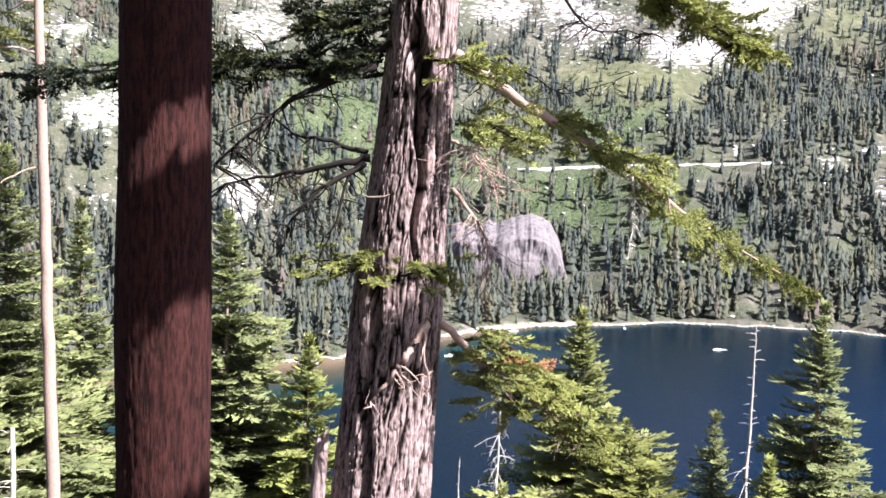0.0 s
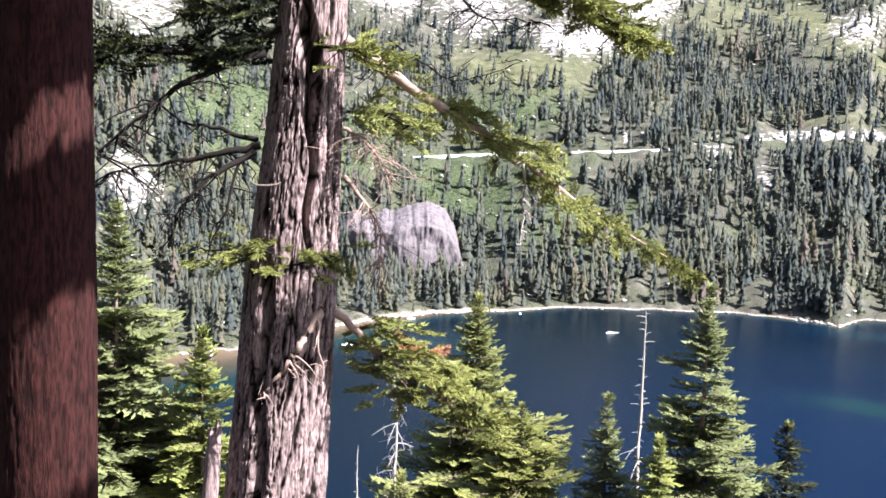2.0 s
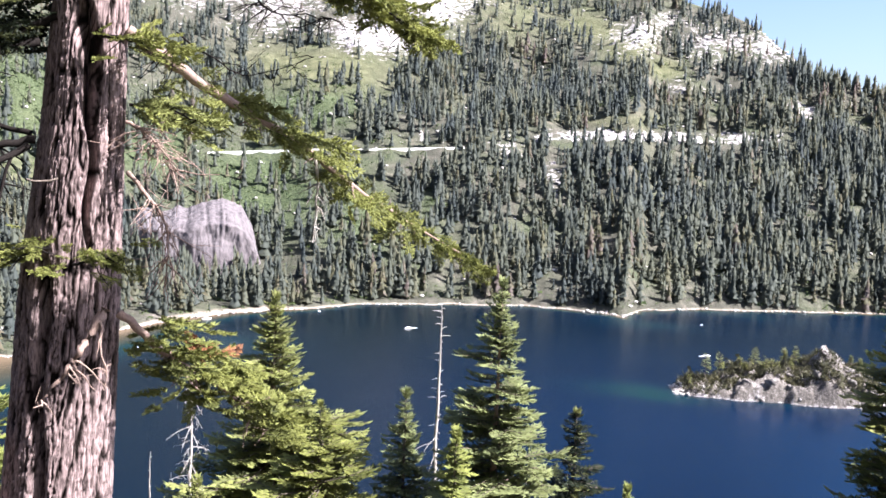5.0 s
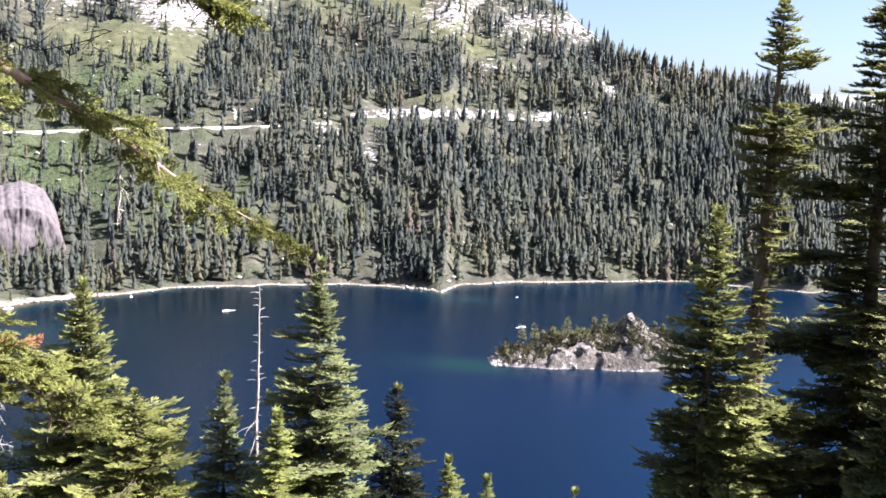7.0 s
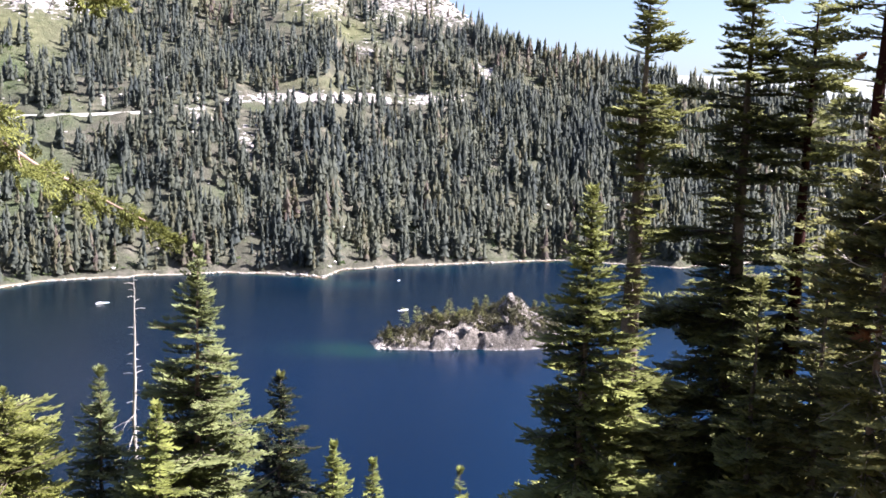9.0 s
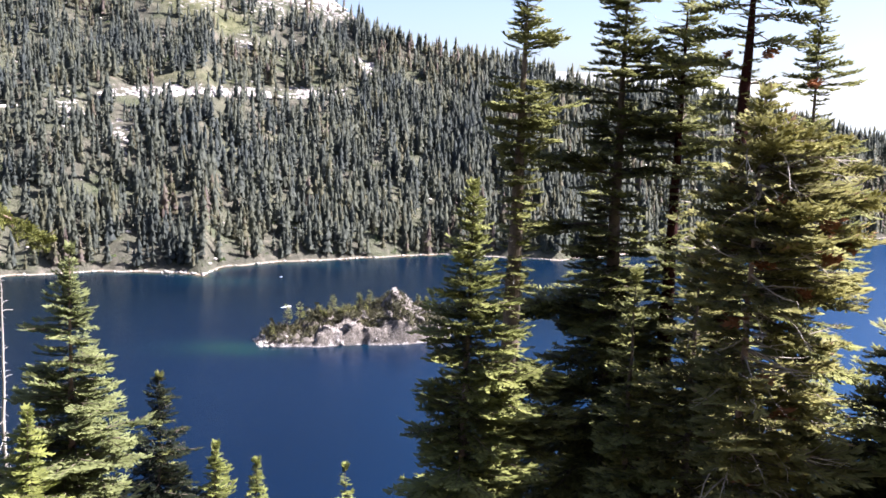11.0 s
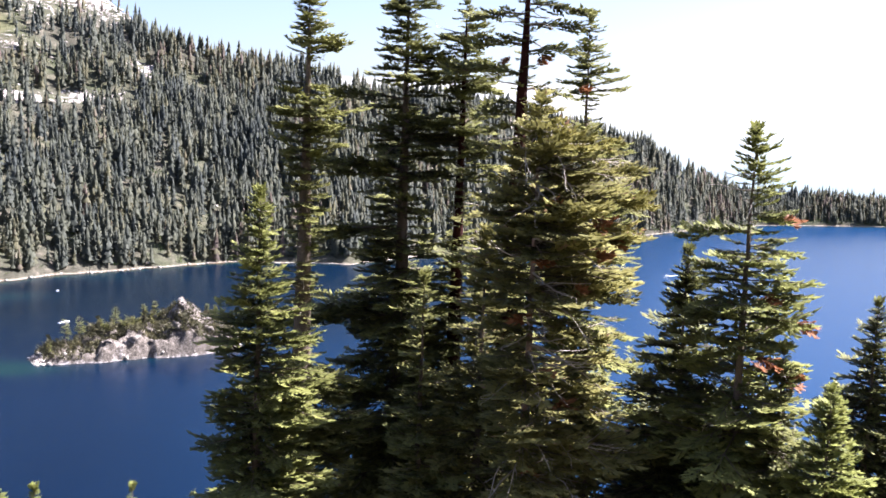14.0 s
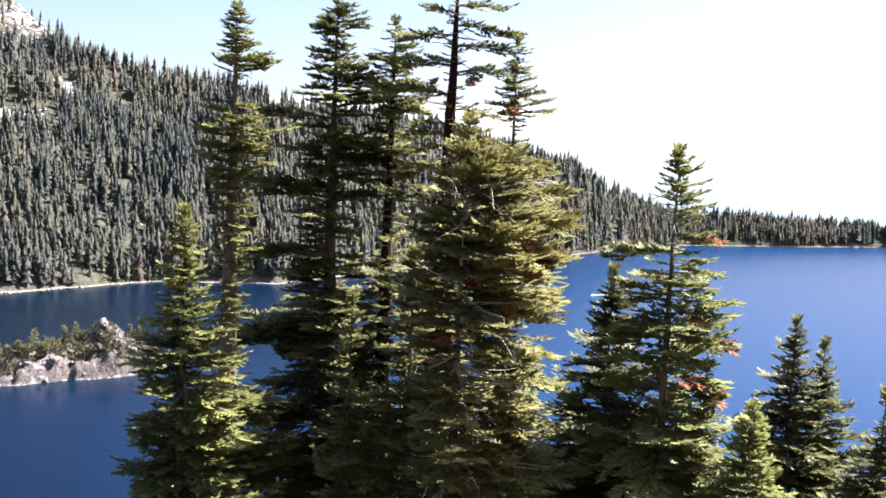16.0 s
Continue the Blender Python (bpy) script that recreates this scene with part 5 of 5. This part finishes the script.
# ---- island ----
def build_island():
    rng = np.random.RandomState(31)
    a0, d0 = 36.0, 790.0
    c = Vector((d0 * math.sin(radians(a0)), d0 * math.cos(radians(a0)), 0))
    right, ahead = np.array([math.cos(radians(a0)), -math.sin(radians(a0))]), np.array([math.sin(radians(a0)), math.cos(radians(a0))])
    U, W = np.meshgrid(np.linspace(-1.15, 1.15, 170), np.linspace(-1.2, 1.2, 90), indexing="ij")
    x, y = U * 75, W * 42
    edge = U ** 2 * 0.98 + W ** 2 * (1 + 0.8 * np.clip(-U, 0, 1)) + 0.22 * fbm(x / 22, y / 22, 3)
    body = np.clip(1 - edge, -0.4, 1)
    hump = np.interp(U, (-1, -0.75, -0.5, -0.3, -0.05, 0.15, 0.32, 0.5, 0.7, 0.85, 1.1), (1.0, 1.5, 3, 9, 12, 13, 18, 22, 18, 12, 5))
    z = np.where(body > 0, hump * np.clip(body * 2.4, 0, 1) ** 0.6, body * 14)
    z = z + np.where(body > 0, (fbm(x / 14, y / 14, 4) * 8.5 + np.abs(fbm(x / 6, y / 6, 3)) * 8.0) * np.clip(body * 6, 0, 1), 0)
    peak = np.exp(-(((U - 0.50) / 0.16) ** 2 + ((W - 0.05) / 0.35) ** 2))
    z = z + peak * 11
    lay = y - 36 * np.clip(0.1 - U, 0, 1.2)
    wx, wy = c.x + x * right[0] + lay * ahead[0], c.y + x * right[1] + lay * ahead[1]
    v = np.stack([wx - c.x, wy - c.y, z], -1).reshape(-1, 3)
    n = U.shape[1]
    i, j = np.meshgrid(np.arange(U.shape[0] - 1), np.arange(n - 1), indexing="ij")
    q = np.stack([i * n + j, (i + 1) * n + j, (i + 1) * n + j + 1, i * n + j + 1], -1).reshape(-1, 4)
    shore = step01(3.5, 0.8, z) * (body > -0.2)
    face = np.exp(-(((U + 0.20) / 0.16) ** 2 + ((W + 0.62) / 0.3) ** 2))
    rock = np.clip(0.48 + 0.6 * fbm(x / 12, y / 12, 3) + 0.9 * peak + 1.4 * shore + 0.5 * face, 0, 1.2)
    isle = new("island", np_mesh("island", v, q, ISLAND_GROUND, True, {"rock": rock.ravel()}))
    isle.location = c
    tagged(isle, "small rocky granite island with scattered pines", "island", kind="structure")

    def top(u, w):
        k, m = np.clip(((u + 1.15) / 2.3 * 169).astype(int), 0, 169), np.clip(((w + 1.2) / 2.4 * 89).astype(int), 0, 89)
        return z[k, m], wx[k, m], wy[k, m]

    bl = []
    for _ in range(8):
        bm = bmesh.new()
        bmesh.ops.create_icosphere(bm, subdivisions=1, radius=1)
        vv = np.array([tuple(p.co) for p in bm.verts]) * rng.uniform(0.7, 1.25, (len(bm.verts), 1))
        bl.append((vv, np.array([[p.index for p in fc.verts] for fc in bm.faces])))
        bm.free()
    bushes = []
    for _ in range(8):
        tufts = Pile()
        for _ in range(30):
            nn = rng.normal(0, 1, 3)
            nn[2] = abs(nn[2]) * 0.9
            nn /= np.linalg.norm(nn)
            p = nn * rng.uniform(0.5, 1.0)
            a, b = rng.normal(0, 1, 3), rng.normal(0, 1, 3)
            tufts.add([p + a * 0.15, p + b * 0.15, p + nn * 0.12 - (a + b) * 0.13], [[0, 1, 2]])
        bushes.append((np.concatenate(tufts.v), np.concatenate(tufts.f)))
    u, w = rng.uniform(-0.9, 1.0, 2200), rng.uniform(-0.95, 0.8, 2200)
    zz, px, py = top(u, w)
    ok = (zz > np.where(u < -0.45, 2.8, 2.0)) & (w > -0.75 + 0.45 * np.exp(-((u + 0.2) / 0.2) ** 2)) & ~((np.abs(u - 0.52) < 0.2) & (w > -0.4) & (w < 0.4) & (rng.uniform(0, 1, len(u)) < 0.8))
    pts = np.stack([px, py, zz], 1)[ok]
    k = len(pts)
    s = rng.gamma(2.2, 0.7, k) + 0.5
    scatter("island_brush", bushes, pts, s * 1.2, s * 1.2, rng.uniform(0, 6, k), rng.randint(0, 8, k), rng.beta(1.5, 2.5, k) * 0.9, SCRUB, "olive scrub growing on the island", "brush")
    u, w = rng.uniform(-1.05, 1.05, 520), rng.uniform(-1.05, 0.3, 520)
    zz, px, py = top(u, w)
    ok = (zz > -0.6) & (zz < 5)
    pts = np.stack([px, py, zz], 1)[ok]
    k = len(pts)
    s = rng.gamma(2.0, 0.45, k) + 0.3
    scatter("island_stones", bl, pts, s * 0.8, s, rng.uniform(0, 6, k), rng.randint(0, 8, k), rng.beta(2, 2, k), GRANITE, "pale granite blocks along the island's waterline", "stones")
    # large blocks of rock
    for k in range(24):
        uu, ww = rng.uniform(-0.6, 0.95), rng.uniform(-0.85, -0.1)
        zz, px, py = top(np.array([uu]), np.array([ww]))
        if zz[0] < 1:
            continue
        bm = bmesh.new()
        bmesh.ops.create_icosphere(bm, subdivisions=3, radius=1)
        vv = np.array([tuple(p.co) for p in bm.verts])
        ff = np.array([[p.index for p in fc.verts] for fc in bm.faces])
        bm.free()
        size = rng.uniform(2.0, 5.0)
        vv = np.clip(vv, -0.72, 0.72) * (1 + 1.2 * fbm(vv[:, :1] * 1.3 + k, vv[:, 1:2] * 1.3 + vv[:, 2:3] * 1.7, 4)) * [size * rng.uniform(0.7, 1.3), size, size * rng.uniform(0.6, 1.1)]
        rk = new("boulder", np_mesh("boulder", turned(vv, rng.uniform(0, 6), 0), ff, ISLAND_ROCK))
        rk.location = (px[0], py[0], zz[0] - 0.35 * size)
        tagged(rk, "large grey granite boulder on the island", "boulder", "boulders on the island")
    # single pines of the island
    for k, (uu, ww, h) in enumerate(((-0.79, -0.15, 10), (-0.66, -0.05, 19), (-0.53, 0.05, 21), (-0.34, 0.1, 11), (-0.20, 0.1, 20), (-0.24, 0.25, 13), (-0.10, 0.05, 15), (-0.14, 0.2, 11), (-0.04, 0.2, 9), (0.07, 0.3, 15), (0.18, 0.3, 17), (0.14, 0.35, 10), (0.39, 0.3, 7), (0.01, -0.1, 8), (0.13, -0.2, 8), (0.69, 0.2, 8), (0.78, 0.1, 9), (-0.29, -0.1, 7), (-0.44, 0.2, 6), (0.24, 0.2, 6))):
        zz, px, py = top(np.array([uu]), np.array([ww]))
        b = Vector((px[0], py[0], zz[0] - 0.3))
        tree = thing("pine_tree", b, "small dark pine on the rocky island", "tree", "pines on the island")
        lv, wd = Pile(), Pile()
        wd.add(*tube([b, b + Vector((0.2, 0, h * 0.6)), b + Vector((0, 0, h))], 0.28, 0.05, 6))
        for m in range(60):
            t = rng.uniform(0.35, 1.0)
            put_frond(lv, wd, rng, np.array(b) + [0, 0, h * t], rng.uniform(0, 6.28), radians(rng.uniform(-10, 30)), h * 0.24 * (1.25 - t) + 1.0, rng.uniform(0, 0.7))
        part("trunk", wd.mesh("trunk", BARK_FIR, False, b), tree)
        part("crown", lv.mesh("crown", FIR_DARK, False, b), tree)


build_island()


# ---- cliff over the delta ----
def build_cliff():
    rng = np.random.RandomState(14)
    az, el = 3.39, -7.71
    d = 1120.0
    c = spot(az, el, d)
    U, T = np.meshgrid(np.linspace(-1, 1, 130), np.linspace(0, 1, 70), indexing="ij")
    prof = np.interp(U, (-1, -0.9, -0.5, -0.1, 0.1, 0.5, 0.72, 0.88, 1.0), (0.55, 0.78, 0.86, 0.90, 0.96, 1.0, 0.94, 0.68, 0.20)) * (0.95 + 0.14 * fbm(U * 5.1, U * 0 + 4.4, 3))
    front = np.interp(T, (0, 0.55, 0.64, 1.0), (0, 5, 16, 62))
    height = np.interp(T, (0, 0.55, 0.64, 1.0), (0, 57, 66, 80)) * prof
    x = U * 74
    rough = fbm(x / 18, height / 40, 4) * 8 + np.abs(fbm(x / 6, height / 30 + 9, 3)) * 5
    X = c.x + x * math.cos(radians(az)) + (front - rough + (U ** 2) * 22) * math.sin(radians(az))
    Y = c.y - x * math.sin(radians(az)) + (front - rough + (U ** 2) * 22) * math.cos(radians(az))
    Z = c.z - 14 + height + fbm(x / 20, front / 12, 3) * 4
    n = U.shape[1]
    i, j = np.meshgrid(np.arange(U.shape[0] - 1), np.arange(n - 1), indexing="ij")
    q = np.stack([i * n + j, (i + 1) * n + j, (i + 1) * n + j + 1, i * n + j + 1], -1).reshape(-1, 4)
    ob = new("cliff", np_mesh("cliff", np.stack([X, Y, Z], -1).reshape(-1, 3), q, CLIFF, True))
    tagged(ob, "rounded purple-grey granite cliff above the beach", "cliff", kind="structure")


build_cliff()


# ---- the mountain road ----
PAVE, pt, pb = material("pale_concrete", 0.85)
pt.links.new(ramp(pt, noise_out(pt, coords(pt), 0.4, 4), [(0.3, (0.55, 0.52, 0.48)), (0.7, (0.74, 0.71, 0.66))]), pb.inputs["Base Color"])
ASPHALT, at_, ab_ = material("road_asphalt", 0.9)
at_.links.new(ramp(at_, noise_out(at_, coords(at_), 0.8, 4), [(0.3, (0.06, 0.06, 0.06)), (0.7, (0.12, 0.115, 0.11))]), ab_.inputs["Base Color"])


def build_road():
    az = np.linspace(4.0, 18.2, 90)
    el = np.interp(az, (4.0, 10, 14, 18.2), (-1.65, -1.2, -1.0, -0.7))
    ds = np.arange(1150, 2200, 2.0)
    place = []
    for a, e in zip(az, el):
        zz = land(np.full(len(ds), a), ds)
        k = np.argmax(zz > EYE + ds * math.tan(radians(e)))
        place.append(ds[k])
    dd = np.convolve(np.pad(np.array(place), 6, mode="edge"), np.ones(13) / 13, "valid") - 4
    z = EYE + dd * np.tan(np.radians(el))

    def ribbon(name, offs, mat, label):
        """offs: (towards the hill, up) of the cross-section."""
        v = np.concatenate([np.stack([(dd + o) * np.sin(np.radians(az)), (dd + o) * np.cos(np.radians(az)), z + u], 1) for o, u in offs])
        n = len(az)
        f = [[k * n + i, k * n + i + 1, (k + 1) * n + i + 1, (k + 1) * n + i] for k in range(len(offs) - 1) for i in range(n - 1)]
        tagged(new(name, np_mesh(name, v, f, mat)), label, "road", kind="structure")

    ribbon("road", [(0.4, 0.0), (9.0, 0.1)], ASPHALT, "two-lane mountain road cut into the slope")
    ribbon("retaining_wall", [(0.0, -4.0), (0.0, 1.0), (0.5, 1.0), (0.5, -4.0)], PAVE, "pale retaining wall along the mountain road")


build_road()

# ---- boats and docks ----
WHITE, wt_, wb_ = material("white_gelcoat", 0.35)
wb_.inputs["Base Color"].default_value = (0.82, 0.82, 0.80, 1)
FOAM, ft_, fb_ = material("foam", 0.8)
ft_.links.new(ramp(ft_, noise_out(ft_, coords(ft_), 0.8, 4), [(0.35, (0.35, 0.45, 0.5)), (0.6, (0.8, 0.83, 0.85))]), fb_.inputs["Base Color"])


def boat(az, el, length, heading, wake=0.0):
    d = EYE / math.tan(radians(-el))
    b = Vector((d * math.sin(radians(az)), d * math.cos(radians(az)), 0.0))
    ob = thing("motorboat", b, "small white motorboat on the blue lake", "boat", "boats on the lake")
    ob.rotation_euler = (0, 0, radians(heading))
    n = 12
    pile = Pile()
    s = np.linspace(-0.5, 0.5, n)
    w = 0.17 * length * np.clip(1 - np.clip((s + 0.05) / 0.55, 0, 1) ** 2.2, 0.02, 1)
    sheer = 0.10 * length * (1 + 0.5 * np.clip(s, 0, 1))
    rows = [np.stack([s * length, w * 0.55, np.full(n, -0.25)], 1), np.stack([s * length, w, sheer], 1), np.stack([s * length, w * 0.8, sheer * 0.92], 1),
            np.stack([s * length, -w * 0.8, sheer * 0.92], 1), np.stack([s * length, -w, sheer], 1), np.stack([s * length, -w * 0.55, np.full(n, -0.25)], 1)]
    v = np.concatenate(rows)
    q = [[k * n + i, k * n + i + 1, ((k + 1) % 6) * n + i + 1, ((k + 1) % 6) * n + i] for k in range(6) for i in range(n - 1)]
    part("hull", np_mesh("hull", v, q, WHITE), ob)
    bm = bmesh.new()
    bmesh.ops.create_cube(bm, size=1)
    for p in bm.verts:
        p.co = Vector((p.co.x * length * (0.30 if p.co.z < 0 else 0.2), p.co.y * length * 0.24, p.co.z * length * 0.12 + length * 0.16))
    bmesh.ops.bevel(bm, geom=list(bm.edges), offset=0.05 * length * 0.3, segments=2, affect="EDGES")
    me = bpy.data.meshes.new("cabin")
    bm.to_mesh(me)
    bm.free()
    me.materials.append(WHITE)
    part("cabin", me, ob)
    if wake:
        rng = np.random.RandomState(int(az * 10))
        s = np.linspace(0, 1, 16)
        v = np.concatenate([np.stack([-0.4 * length - s * wake, sgn * (0.15 + 0.10 * s) * length + rng.normal(0, 0.1, 16), np.full(16, 0.06)], 1) for sgn in (-1, 1)])
        q = [[i, i + 1, 16 + i + 1, 16 + i] for i in range(15)]
        part("wake", np_mesh("wake", v, q, FOAM), ob, "white foam behind the boat")


boat(15.5, -11.0, 8.0, -160, 6)
boat(49.5, -9.0, 9.0, 40, 5)
boat(65.4, -8.0, 9.0, 165, 16)
boat(31.9, -9.7, 4.0, 20)
boat(32.3, -11.35, 7.0, 0, 4)
boat(10.4, -10.25, 7.0, 90)
boat(4.2, -10.75, 9.0, 20)
boat(-7.0, -12.9, 7.0, 70)
boat(0.6, -12.3, 9.0, 10)


# ---- haze of the far shore beyond the strait ----
def build_backdrop():
    m = bpy.data.materials.new("glowing_far_haze")
    m.use_nodes = True
    t = m.node_tree
    t.nodes.clear()
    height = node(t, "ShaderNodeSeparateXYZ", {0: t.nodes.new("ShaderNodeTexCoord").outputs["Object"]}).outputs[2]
    # The strip glows, with haze painted from pale blue up to white.
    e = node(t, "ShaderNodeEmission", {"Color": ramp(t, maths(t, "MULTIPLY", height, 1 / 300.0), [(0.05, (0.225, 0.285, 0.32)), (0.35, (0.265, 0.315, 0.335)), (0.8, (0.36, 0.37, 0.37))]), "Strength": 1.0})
    o = t.nodes.new("ShaderNodeOutputMaterial")
    t.links.new(e.outputs[0], o.inputs[0])
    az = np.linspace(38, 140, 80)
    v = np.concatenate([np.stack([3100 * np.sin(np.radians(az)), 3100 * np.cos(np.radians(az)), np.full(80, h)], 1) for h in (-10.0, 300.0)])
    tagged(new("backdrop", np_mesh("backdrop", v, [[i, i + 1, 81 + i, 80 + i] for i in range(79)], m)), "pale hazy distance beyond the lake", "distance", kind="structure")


build_backdrop()
